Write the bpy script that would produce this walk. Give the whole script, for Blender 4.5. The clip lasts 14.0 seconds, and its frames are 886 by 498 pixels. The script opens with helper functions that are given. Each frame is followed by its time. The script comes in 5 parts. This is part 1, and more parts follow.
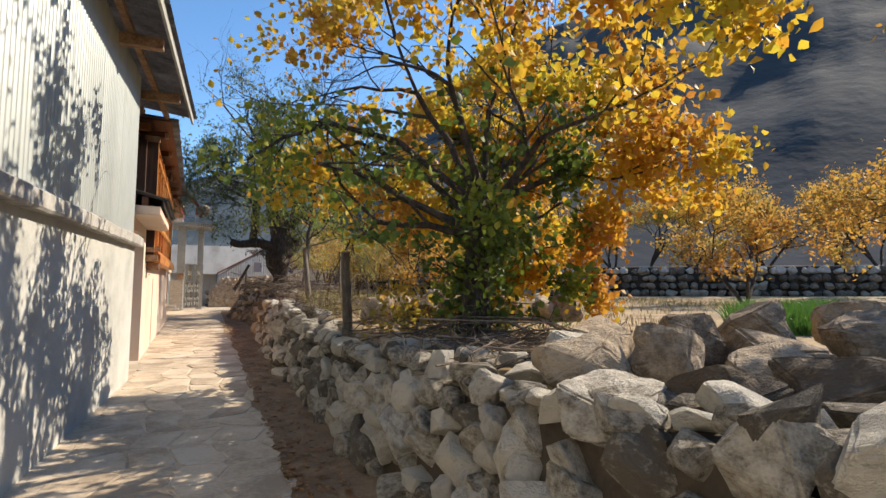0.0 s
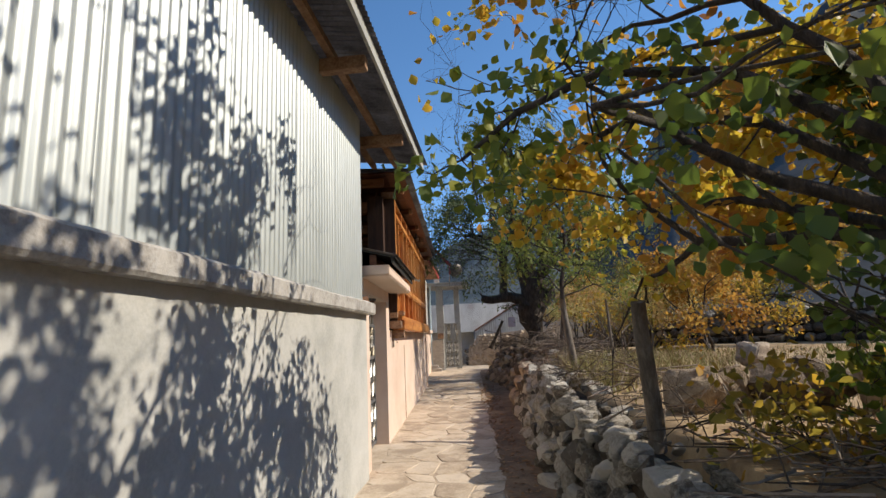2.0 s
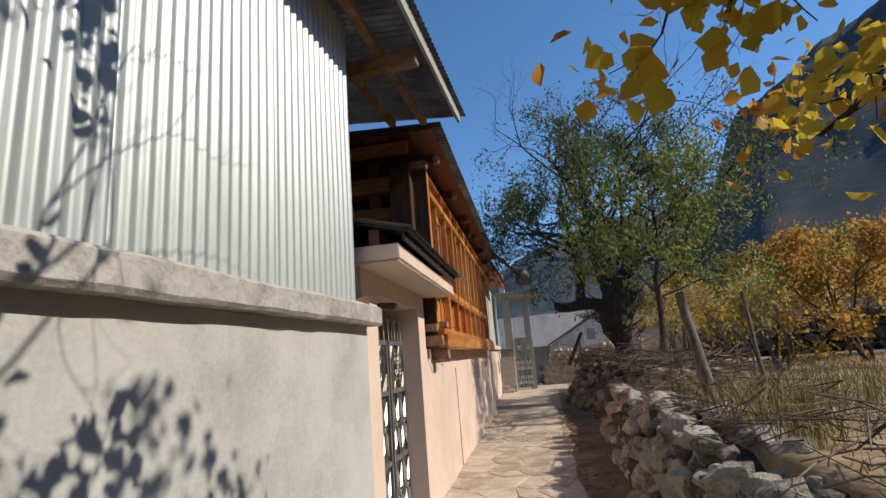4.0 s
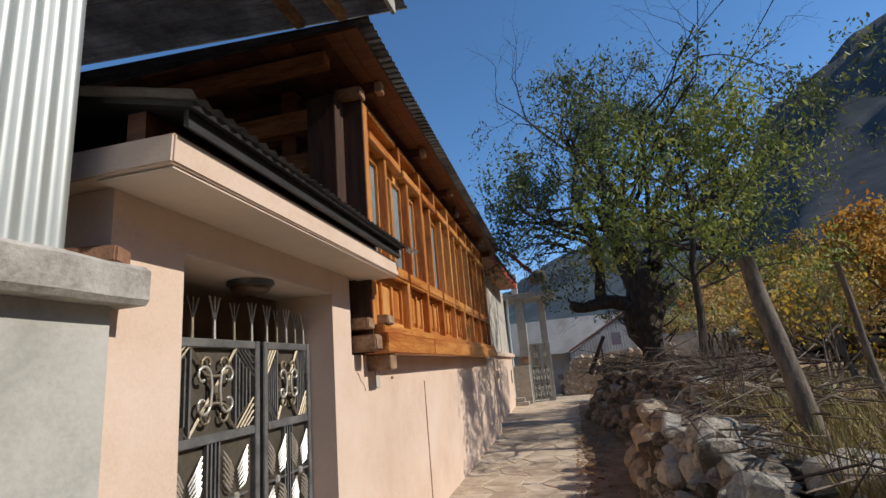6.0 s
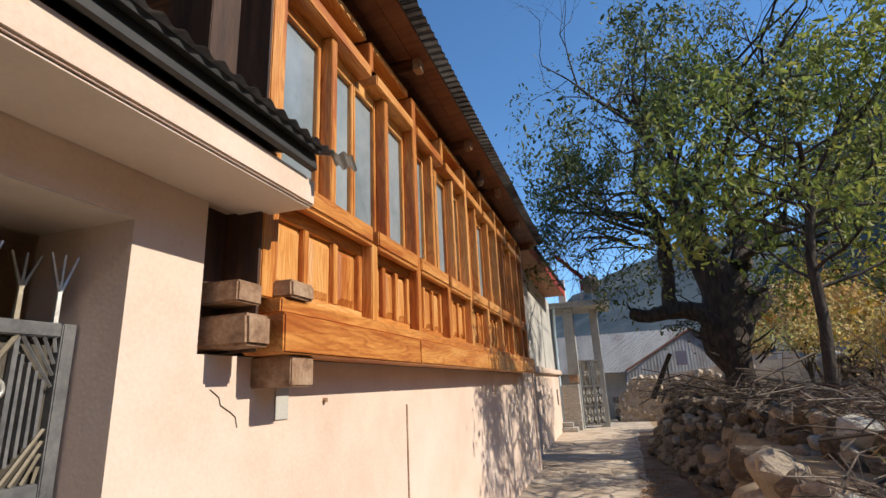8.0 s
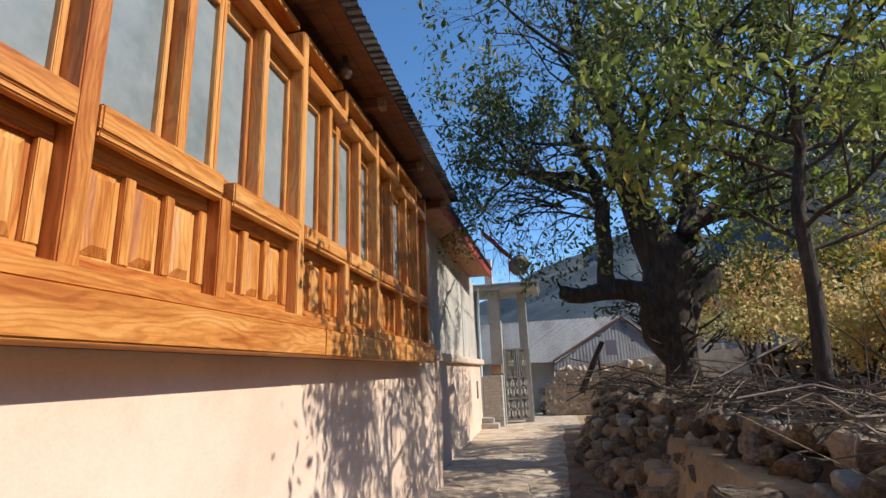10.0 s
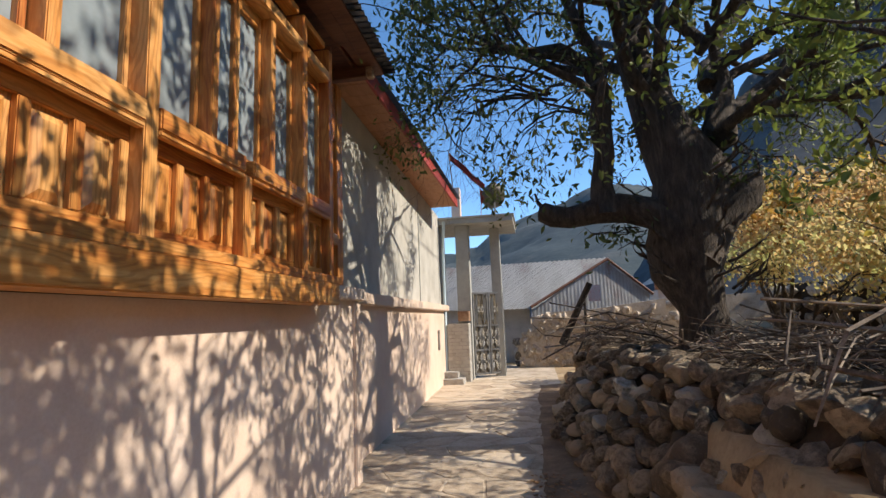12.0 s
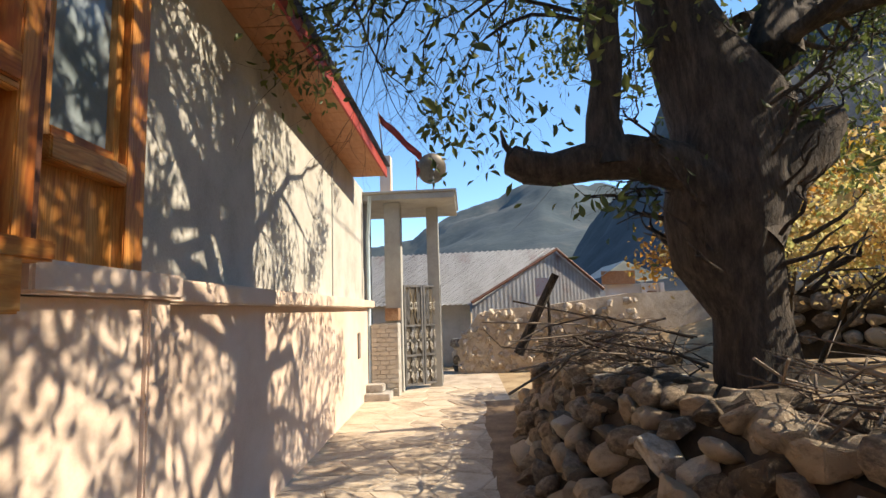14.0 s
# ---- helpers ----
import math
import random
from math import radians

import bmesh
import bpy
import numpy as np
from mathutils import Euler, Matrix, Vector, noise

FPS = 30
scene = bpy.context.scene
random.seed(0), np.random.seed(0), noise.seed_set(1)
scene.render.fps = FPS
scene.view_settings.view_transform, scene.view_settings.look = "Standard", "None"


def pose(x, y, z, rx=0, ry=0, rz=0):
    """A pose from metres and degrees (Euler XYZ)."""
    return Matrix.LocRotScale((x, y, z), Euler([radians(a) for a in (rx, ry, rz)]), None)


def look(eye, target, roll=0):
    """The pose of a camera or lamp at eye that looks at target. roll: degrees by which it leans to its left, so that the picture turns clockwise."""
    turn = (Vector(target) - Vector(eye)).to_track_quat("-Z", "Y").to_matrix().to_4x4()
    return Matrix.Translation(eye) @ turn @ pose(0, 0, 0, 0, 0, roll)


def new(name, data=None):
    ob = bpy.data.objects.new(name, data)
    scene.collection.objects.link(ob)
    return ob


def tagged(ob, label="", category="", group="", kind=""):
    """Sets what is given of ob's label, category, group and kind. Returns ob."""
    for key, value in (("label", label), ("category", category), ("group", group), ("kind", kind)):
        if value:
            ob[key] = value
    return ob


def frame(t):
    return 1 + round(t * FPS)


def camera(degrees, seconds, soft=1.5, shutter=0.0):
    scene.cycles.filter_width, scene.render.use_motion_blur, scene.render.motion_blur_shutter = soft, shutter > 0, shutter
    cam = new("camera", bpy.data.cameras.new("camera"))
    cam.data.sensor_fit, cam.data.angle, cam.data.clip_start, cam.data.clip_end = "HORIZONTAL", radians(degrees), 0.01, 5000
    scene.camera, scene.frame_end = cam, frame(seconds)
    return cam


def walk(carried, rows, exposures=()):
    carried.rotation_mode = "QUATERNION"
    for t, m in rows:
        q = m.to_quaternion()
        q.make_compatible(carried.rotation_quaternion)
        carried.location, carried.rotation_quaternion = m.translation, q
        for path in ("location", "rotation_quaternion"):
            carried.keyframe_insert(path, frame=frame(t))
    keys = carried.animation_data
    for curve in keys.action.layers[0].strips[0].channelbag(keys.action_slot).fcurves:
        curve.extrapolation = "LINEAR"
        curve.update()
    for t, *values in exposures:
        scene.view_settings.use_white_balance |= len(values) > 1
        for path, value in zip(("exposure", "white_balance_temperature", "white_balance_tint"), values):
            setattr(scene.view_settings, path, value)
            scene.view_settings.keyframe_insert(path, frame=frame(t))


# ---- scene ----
cam = camera(82.5, 14.0)
PATH = [
    (0, (-0.028, -0.003, 1.366), (0.81, 1.808, 1.502), 0.5),
    (0.5, (0.024, 0.538, 1.41), (0.67, 2.43, 1.468), -0.6),
    (1, (0.165, 1.09, 1.425), (0.549, 3.052, 1.48), -0.7),
    (1.5, (0.199, 1.712, 1.527), (0.309, 3.703, 1.68), -1.1),
    (2, (0.254, 2.237, 1.539), (0.158, 4.205, 1.883), -2.6),
    (2.5, (0.263, 2.848, 1.558), (-0.043, 4.769, 2.021), -4.1),
    (3, (0.237, 3.436, 1.567), (-0.142, 5.341, 2.044), -4.2),
    (3.5, (0.284, 4.078, 1.585), (-0.079, 5.995, 2.026), -4.5),
    (3.7, (0.281, 4.315, 1.579), (-0.074, 6.237, 2.002), -4.6),
    (5.8, (0.529, 6.561, 1.51), (0.15, 8.473, 1.96), -5.2),
    (6, (0.568, 6.761, 1.525), (0.127, 8.656, 1.987), -5.0),
    (6.5, (0.572, 7.25, 1.538), (0.025, 9.109, 2.033), -3.1),
    (7, (0.574, 7.773, 1.534), (-0.01, 9.61, 2.07), -2.3),
    (7.5, (0.536, 8.381, 1.538), (-0.085, 10.202, 2.086), -2.4),
    (8, (0.431, 8.915, 1.529), (-0.19, 10.741, 2.056), -2.7),
    (8.2, (0.411, 9.112, 1.511), (-0.196, 10.945, 2.033), -2.4),
    (8.5, (0.407, 9.468, 1.517), (-0.121, 11.319, 2.059), -3.5),
    (8.7, (0.417, 9.715, 1.558), (-0.041, 11.575, 2.133), -3.5),
    (10.8, (0.552, 12.186, 1.563), (0.156, 14.105, 1.962), -2.5),
    (11, (0.57, 12.438, 1.593), (0.13, 14.35, 1.981), -2.5),
    (11.5, (0.445, 13.057, 1.578), (-0.007, 14.974, 1.927), -1.6),
    (12, (0.519, 13.807, 1.548), (0.179, 15.758, 1.822), -2.2),
    (12.5, (0.444, 14.4, 1.59), (0.198, 16.371, 1.819), -2.7),
    (13, (0.393, 15.033, 1.627), (0.222, 17.011, 1.867), -3.5),
    (13.5, (0.371, 15.657, 1.652), (0.242, 17.636, 1.91), -3.7),
    (14, (0.297, 16.236, 1.663), (0.209, 18.22, 1.9), -1.9),
]
EXPOSURES = [(0.0, 1.15, 7200, 10), (0.5, 1.15, 7200, 10), (1.0, 1.15, 7200, 10), (1.5, 0.88, 6900, 10), (3.0, 0.6, 6700, 10), (3.7, 0.5, 6600, 10), (6.0, 0.35, 6500, 10), (6.5, 0.48, 6500, 10), (7.5, 0.75, 6600, 10), (8.5, 0.75, 6500, 10), (11.0, 0.85, 6600, 10), (12.5, 1.05, 6900, 10), (13.5, 1.4, 7300, 10), (14.0, 1.35, 7500, 10)]
walk(cam, [(t, look(eye, target, roll)) for t, eye, target, roll in PATH], EXPOSURES)

# ---- light ----
SUN_AZ, SUN_EL = 90.0, 38.5  # degrees from +y towards +x, and above the horizon
world = bpy.data.worlds.new("world")
scene.world = world
world.use_nodes = True
wn = world.node_tree
sky = wn.nodes.new("ShaderNodeTexSky")
sky.sky_type = "NISHITA"
sky.sun_disc = False
sky.sun_elevation = radians(SUN_EL)
sky.sun_rotation = radians(SUN_AZ)
sky.altitude = 3200
sky.air_density = 1.0
sky.dust_density = 0.0
sky.ozone_density = 2.0
background = wn.nodes["Background"]
background.inputs["Strength"].default_value = 0.15
deep = wn.nodes.new("ShaderNodeHueSaturation")
deep.inputs["Hue"].default_value, deep.inputs["Saturation"].default_value = 0.497, 1.16
wn.links.new(sky.outputs[0], deep.inputs["Color"])
wn.links.new(deep.outputs[0], background.inputs["Color"])
sun = new("sun", bpy.data.lights.new("sun", "SUN"))
sun.data.energy, sun.data.angle, sun.data.color = 3.35, radians(0.5), (1.0, 0.92, 0.80)
sun_way = Vector((math.sin(radians(SUN_AZ)) * math.cos(radians(SUN_EL)), math.cos(radians(SUN_AZ)) * math.cos(radians(SUN_EL)), math.sin(radians(SUN_EL))))
sun.rotation_mode = "QUATERNION"
sun.rotation_quaternion = sun_way.to_track_quat("Z", "Y")


# ---- materials ----
def surface(name, colours, scale=6.0, fine=60.0, rough=0.85, bump=0.3, metal=0.0, stretch=(1, 1, 1), random_tint=0.0, island=False, spread=(0.3, 0.7), depth=0.02):
    """A node material: coarse stains and fine grain mixed over the given colours, with a fine relief."""
    m = bpy.data.materials.new(name)
    m.use_nodes = True
    n, l = m.node_tree.nodes, m.node_tree.links
    b = n["Principled BSDF"]
    co = n.new("ShaderNodeTexCoord")
    mp = n.new("ShaderNodeMapping")
    mp.inputs["Scale"].default_value = stretch
    info = n.new("ShaderNodeObjectInfo")
    shift = n.new("ShaderNodeVectorMath")
    shift.operation = "MULTIPLY_ADD"
    l.new(info.outputs["Random"], shift.inputs[0])
    shift.inputs[1].default_value = (37, 61, 23)
    l.new(co.outputs["Object"], shift.inputs[2])
    l.new(shift.outputs[0], mp.inputs["Vector"])
    big = n.new("ShaderNodeTexNoise")
    big.inputs["Scale"].default_value, big.inputs["Detail"].default_value, big.inputs["Roughness"].default_value = scale, 6, 0.65
    small = n.new("ShaderNodeTexNoise")
    small.inputs["Scale"].default_value, small.inputs["Detail"].default_value, small.inputs["Roughness"].default_value = fine, 4, 0.6
    for t in (big, small):
        l.new(mp.outputs[0], t.inputs["Vector"])
    mix = n.new("ShaderNodeMath")
    mix.operation = "MULTIPLY_ADD"
    l.new(small.outputs["Fac"], mix.inputs[0])
    mix.inputs[1].default_value = 0.35
    sub = n.new("ShaderNodeMath")
    sub.operation = "MULTIPLY_ADD"
    l.new(big.outputs["Fac"], sub.inputs[0])
    sub.inputs[1].default_value = 1.0
    sub.inputs[2].default_value = -0.175
    l.new(sub.outputs[0], mix.inputs[2])
    src = mix.outputs[0]
    if random_tint or island:
        add = n.new("ShaderNodeMath")
        add.operation = "MULTIPLY_ADD"
        if island:
            geo = n.new("ShaderNodeNewGeometry")
            l.new(geo.outputs["Random Per Island"], add.inputs[0])
        else:
            l.new(info.outputs["Random"], add.inputs[0])
        add.inputs[1].default_value = random_tint
        off = n.new("ShaderNodeMath")
        off.operation = "ADD"
        l.new(src, off.inputs[0])
        off.inputs[1].default_value = -random_tint / 2
        l.new(off.outputs[0], add.inputs[2])
        src = add.outputs[0]
    ramp = n.new("ShaderNodeValToRGB")
    cr = ramp.color_ramp
    lo, hi = spread
    for k, c in enumerate(colours):
        p = lo + (hi - lo) * k / max(1, len(colours) - 1)
        e = cr.elements[k] if k < 2 else cr.elements.new(p)
        e.position, e.color = p, (*c, 1)
    l.new(src, ramp.inputs[0])
    l.new(ramp.outputs[0], b.inputs["Base Color"])
    b.inputs["Roughness"].default_value, b.inputs["Metallic"].default_value = rough, metal
    if bump:
        bp = n.new("ShaderNodeBump")
        bp.inputs["Strength"].default_value, bp.inputs["Distance"].default_value = bump, depth
        l.new(mix.outputs[0], bp.inputs["Height"])
        l.new(bp.outputs[0], b.inputs["Normal"])
    return m


def leaf_material(name, colours, through_light=0.45):
    m = bpy.data.materials.new(name)
    m.use_nodes = True
    n, l = m.node_tree.nodes, m.node_tree.links
    b = n["Principled BSDF"]
    geo = n.new("ShaderNodeNewGeometry")
    co = n.new("ShaderNodeTexCoord")
    noise_n = n.new("ShaderNodeTexNoise")
    noise_n.inputs["Scale"].default_value = 0.9
    l.new(co.outputs["Object"], noise_n.inputs["Vector"])
    mix = n.new("ShaderNodeMath")
    mix.operation = "MULTIPLY_ADD"
    l.new(geo.outputs["Random Per Island"], mix.inputs[0])
    mix.inputs[1].default_value = 0.5
    sub = n.new("ShaderNodeMath")
    sub.operation = "MULTIPLY_ADD"
    l.new(noise_n.outputs["Fac"], sub.inputs[0])
    sub.inputs[1].default_value, sub.inputs[2].default_value = 1.6, -0.53
    l.new(sub.outputs[0], mix.inputs[2])
    ramp = n.new("ShaderNodeValToRGB")
    cr = ramp.color_ramp
    for k, c in enumerate(colours):
        p = k / (len(colours) - 1)
        e = cr.elements[k] if k < 2 else cr.elements.new(p)
        e.position, e.color = p, (*c, 1)
    l.new(mix.outputs[0], ramp.inputs[0])
    l.new(ramp.outputs[0], b.inputs["Base Color"])
    b.inputs["Roughness"].default_value = 0.55
    tr = n.new("ShaderNodeBsdfTranslucent")
    l.new(ramp.outputs[0], tr.inputs["Color"])
    ms = n.new("ShaderNodeMixShader")
    ms.inputs[0].default_value = through_light
    l.new(b.outputs[0], ms.inputs[1])
    l.new(tr.outputs[0], ms.inputs[2])
    l.new(ms.outputs[0], n["Material Output"].inputs["Surface"])
    return m


PLASTER_WHITE = surface("cement_plaster", [(0.35, 0.35, 0.325), (0.46, 0.455, 0.425), (0.52, 0.515, 0.485)], 1.6, 45, 0.9, 0.25)
CONCRETE = surface("rough_concrete", [(0.22, 0.20, 0.18), (0.38, 0.36, 0.33), (0.48, 0.46, 0.43)], 7, 50, 0.95, 0.6)
PINK = surface("pink_plaster", [(0.60, 0.442, 0.340), (0.68, 0.526, 0.420), (0.73, 0.586, 0.488)], 1.3, 60, 0.85, 0.15)
SOFFIT = surface("cream_paint", [(0.62, 0.52, 0.43), (0.72, 0.62, 0.53)], 2.0, 50, 0.8, 0.1)
CREAM = surface("cream_plaster", [(0.34, 0.32, 0.28), (0.45, 0.43, 0.385), (0.53, 0.51, 0.46)], 1.8, 60, 0.9, 0.2)
ZINC = surface("galvanised_sheet", [(0.33, 0.36, 0.36), (0.40, 0.432, 0.428), (0.47, 0.502, 0.498)], 1.2, 25, 0.5, 0.05, metal=0.5, stretch=(1, 1, 0.25))
OLD_TIN = surface("weathered_tin", [(0.13, 0.105, 0.09), (0.24, 0.21, 0.185), (0.36, 0.33, 0.30)], 3, 40, 0.7, 0.2, metal=0.3)
BARN_TIN = surface("dull_tin", [(0.26, 0.17, 0.15), (0.36, 0.36, 0.37), (0.45, 0.46, 0.475)], 1.4, 30, 0.55, 0.1, metal=0.4, stretch=(1, 0.4, 0.4), spread=(0.25, 0.6))


def pine(name, along):
    """Varnished pine: wavering growth rings that run along the given axis, knots and a tint of its own for each piece."""
    m = surface(name, [(0.40, 0.12, 0.026), (0.60, 0.255, 0.062), (0.72, 0.38, 0.13)], 2.6, 16, 0.40, 0.12, stretch=(5, 0.6, 5) if along == "Y" else (5, 5, 0.6), random_tint=0.30)
    n, l = m.node_tree.nodes, m.node_tree.links
    b = n["Principled BSDF"]
    plain = b.inputs["Base Color"].links[0].from_socket
    place = next(k for k in n if k.type == "MAPPING").inputs["Vector"].links[0].from_socket
    waver = n.new("ShaderNodeTexNoise")
    waver.inputs["Scale"].default_value, waver.inputs["Detail"].default_value = 1.0, 2
    squash = n.new("ShaderNodeMapping")
    squash.inputs["Scale"].default_value = (7, 1.5, 7) if along == "Y" else (7, 7, 1.5)
    l.new(place, squash.inputs["Vector"])
    l.new(squash.outputs[0], waver.inputs["Vector"])
    bent = n.new("ShaderNodeVectorMath")
    bent.operation = "MULTIPLY_ADD"
    l.new(waver.outputs["Color"], bent.inputs[0])
    bent.inputs[1].default_value = (0.16, 0.16, 0.16)
    l.new(place, bent.inputs[2])
    rings = n.new("ShaderNodeTexWave")
    rings.wave_type, rings.rings_direction = "RINGS", along
    rings.inputs["Scale"].default_value, rings.inputs["Distortion"].default_value = 17.0, 1.2
    rings.inputs["Detail"].default_value, rings.inputs["Detail Scale"].default_value = 2.0, 1.5
    l.new(bent.outputs[0], rings.inputs["Vector"])
    ramp = n.new("ShaderNodeValToRGB")
    ramp.color_ramp.elements[0].position, ramp.color_ramp.elements[0].color = 0.05, (0.50, 0.33, 0.22, 1)
    ramp.color_ramp.elements[1].position, ramp.color_ramp.elements[1].color = 0.55, (1, 1, 1, 1)
    l.new(rings.outputs["Fac"], ramp.inputs[0])
    mix = n.new("ShaderNodeMix")
    mix.data_type, mix.blend_type = "RGBA", "MULTIPLY"
    mix.inputs[0].default_value = 0.40
    l.new(plain, mix.inputs[6])
    l.new(ramp.outputs[0], mix.inputs[7])
    l.new(mix.outputs[2], b.inputs["Base Color"])
    return m


PINE = pine("varnished_pine", "Y")
PINE_UP = pine("varnished_pine_upright", "Z")
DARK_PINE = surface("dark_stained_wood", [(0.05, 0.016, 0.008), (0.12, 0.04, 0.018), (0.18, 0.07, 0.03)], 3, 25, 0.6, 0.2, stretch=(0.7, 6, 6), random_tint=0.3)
# dark wood at about half tone: the shade on the bay's side is in the colour
SHADED_WOOD = surface("shade_darkened_wood", [(0.022, 0.010, 0.007), (0.05, 0.022, 0.012), (0.085, 0.038, 0.02)], 3, 25, 0.7, 0.2, stretch=(6, 6, 0.7))
GREY_WOOD = surface("weathered_end_grain", [(0.15, 0.075, 0.04), (0.28, 0.165, 0.095), (0.42, 0.29, 0.185)], 5, 40, 0.8, 0.2)
LOG = surface("peeled_log", [(0.14, 0.055, 0.022), (0.27, 0.12, 0.05), (0.38, 0.19, 0.09)], 4, 30, 0.7, 0.2, stretch=(0.7, 5, 5), random_tint=0.3)
IRON = surface("dark_painted_iron", [(0.09, 0.09, 0.09), (0.16, 0.16, 0.16), (0.23, 0.225, 0.215)], 6, 60, 0.42, 0.1, metal=0.2)
SILVER = surface("silver_painted_iron", [(0.45, 0.42, 0.36), (0.62, 0.60, 0.55), (0.70, 0.69, 0.66)], 8, 60, 0.4, 0.1, metal=0.6)
GATE_SHEET = surface("dull_bronze_paint", [(0.20, 0.165, 0.11), (0.34, 0.29, 0.21)], 5, 40, 0.5, 0.1, metal=0.5)
BACKING = surface("dark_backing_sheet", [(0.075, 0.064, 0.05), (0.135, 0.115, 0.09)], 5, 40, 0.5, 0.1, metal=0.3)
PANE = surface("dusty_window_glass", [(0.17, 0.21, 0.22), (0.25, 0.29, 0.31), (0.31, 0.35, 0.36)], 1.2, 9, 0.10, 0.02)
STONE = surface("field_stone", [(0.12, 0.098, 0.074), (0.29, 0.255, 0.205), (0.44, 0.395, 0.33), (0.53, 0.485, 0.41)], 5, 34, 0.95, 0.9, random_tint=0.55, depth=0.05)
STONE_BROWN = surface("brown_field_stone", [(0.11, 0.08, 0.055), (0.26, 0.195, 0.135), (0.42, 0.33, 0.235)], 5, 34, 0.95, 0.9, random_tint=0.5, depth=0.05)
# earth darkened to near black: shade in gaps and cracks is in the colour
GAP_SHADE = surface("gap_shade_earth", [(0.035, 0.026, 0.018), (0.08, 0.06, 0.042)], 6, 40, 0.98, 0.6)
EARTH = surface("dry_earth", [(0.20, 0.13, 0.07), (0.35, 0.245, 0.135), (0.46, 0.34, 0.20)], 1.5, 25, 0.97, 0.5)
PAVING = surface("dusty_flagstone", [(0.33, 0.255, 0.185), (0.48, 0.385, 0.285), (0.57, 0.475, 0.37)], 2.2, 30, 0.95, 0.7, random_tint=0.2, spread=(0.35, 0.65))
BARK = surface("dark_bark", [(0.022, 0.017, 0.013), (0.058, 0.045, 0.036), (0.115, 0.09, 0.07)], 6, 40, 0.95, 0.9, stretch=(3, 3, 0.6), depth=0.05)
TWIG = surface("dry_twigs", [(0.06, 0.042, 0.03), (0.15, 0.11, 0.08), (0.27, 0.215, 0.165)], 5, 40, 0.9, 0.2, island=True, random_tint=0.6)
# woods coloured extra dark: the shade of the backlit slope is in the albedo
MOUNTAIN = surface("backlit_wooded_mountainside", [(0.012, 0.017, 0.022), (0.026, 0.033, 0.038), (0.06, 0.06, 0.062)], 0.012, 0.12, 1.0, 0.35, depth=3.0)
# blue of the distant haze is mixed into this base colour
MOUNTAIN_FAR = surface("haze_tinted_bare_mountain", [(0.02, 0.036, 0.046), (0.04, 0.058, 0.064), (0.10, 0.10, 0.096)], 0.006, 0.06, 1.0, 0.5, depth=5.0)
RED_PAINT = surface("red_painted_wood", [(0.28, 0.035, 0.025), (0.42, 0.06, 0.04)], 4, 40, 0.6, 0.2)
ORANGE_BOARD = surface("orange_soffit_boards", [(0.34, 0.14, 0.05), (0.50, 0.23, 0.10)], 3, 30, 0.6, 0.2, stretch=(5, 0.7, 5))
GREY_PAINT = surface("grey_cement_pillar", [(0.30, 0.30, 0.28), (0.42, 0.42, 0.39)], 3, 50, 0.9, 0.2)
BLUE_PIPE = surface("grey_blue_plastic_pipe", [(0.34, 0.44, 0.50), (0.42, 0.52, 0.57)], 4, 40, 0.45, 0.0)
BRICK = surface("broken_brick_clay", [(0.20, 0.10, 0.06), (0.33, 0.18, 0.11)], 12, 60, 0.95, 0.4)
BLACK = surface("black_rubber", [(0.012, 0.012, 0.012), (0.03, 0.03, 0.03)], 8, 40, 0.6, 0.1)
LAMP_GLASS = surface("brown_lamp_glass", [(0.07, 0.035, 0.02), (0.12, 0.07, 0.04)], 6, 40, 0.3, 0.0)
STRAW = surface("dry_grass_blades", [(0.22, 0.15, 0.06), (0.36, 0.27, 0.13), (0.30, 0.30, 0.10)], 2, 20, 0.9, 0.0, island=True, random_tint=0.8)
GREEN_GRASS = leaf_material("green_grass_blades", [(0.04, 0.10, 0.015), (0.08, 0.20, 0.03), (0.14, 0.28, 0.05)], 0.35)
AUTUMN = leaf_material("autumn_leaves", [(0.36, 0.36, 0.04), (0.61, 0.47, 0.05), (0.61, 0.39, 0.045), (0.56, 0.28, 0.04), (0.42, 0.17, 0.04)], 0.56)
TURNING = leaf_material("turning_leaves", [(0.05, 0.085, 0.018), (0.08, 0.13, 0.025), (0.14, 0.20, 0.03), (0.34, 0.34, 0.04)], 0.42)
GREEN_LEAF = leaf_material("dull_green_leaves", [(0.038, 0.060, 0.020), (0.075, 0.105, 0.032), (0.14, 0.175, 0.055), (0.27, 0.27, 0.085)], 0.42)
BRIGHT_LEAF = leaf_material("bright_green_leaves", [(0.10, 0.15, 0.035), (0.17, 0.23, 0.05), (0.27, 0.31, 0.07), (0.42, 0.38, 0.09)], 0.5)
GOLD_LEAF = leaf_material("pale_gold_leaves", [(0.58, 0.34, 0.15), (0.72, 0.52, 0.24), (0.60, 0.55, 0.24), (0.36, 0.42, 0.14)], 0.6)
ORCHARD = leaf_material("orange_orchard_leaves", [(0.34, 0.15, 0.035), (0.48, 0.27, 0.055), (0.34, 0.29, 0.08)], 0.62)


# ---- building helpers ----
def finish(name, bm, material, smooth=False):
    me = bpy.data.meshes.new(name)
    bm.to_mesh(me)
    bm.free()
    if material:
        me.materials.append(material)
    if smooth:
        me.polygons.foreach_set("use_smooth", [True] * len(me.polygons))
    return me


def part(name, bm, material, parent, label="", smooth=False):
    """One mesh object under a thing or a part."""
    ob = new(name, finish(name, bm, material, smooth))
    ob.parent = parent
    if label:
        ob["label"] = label
    return ob


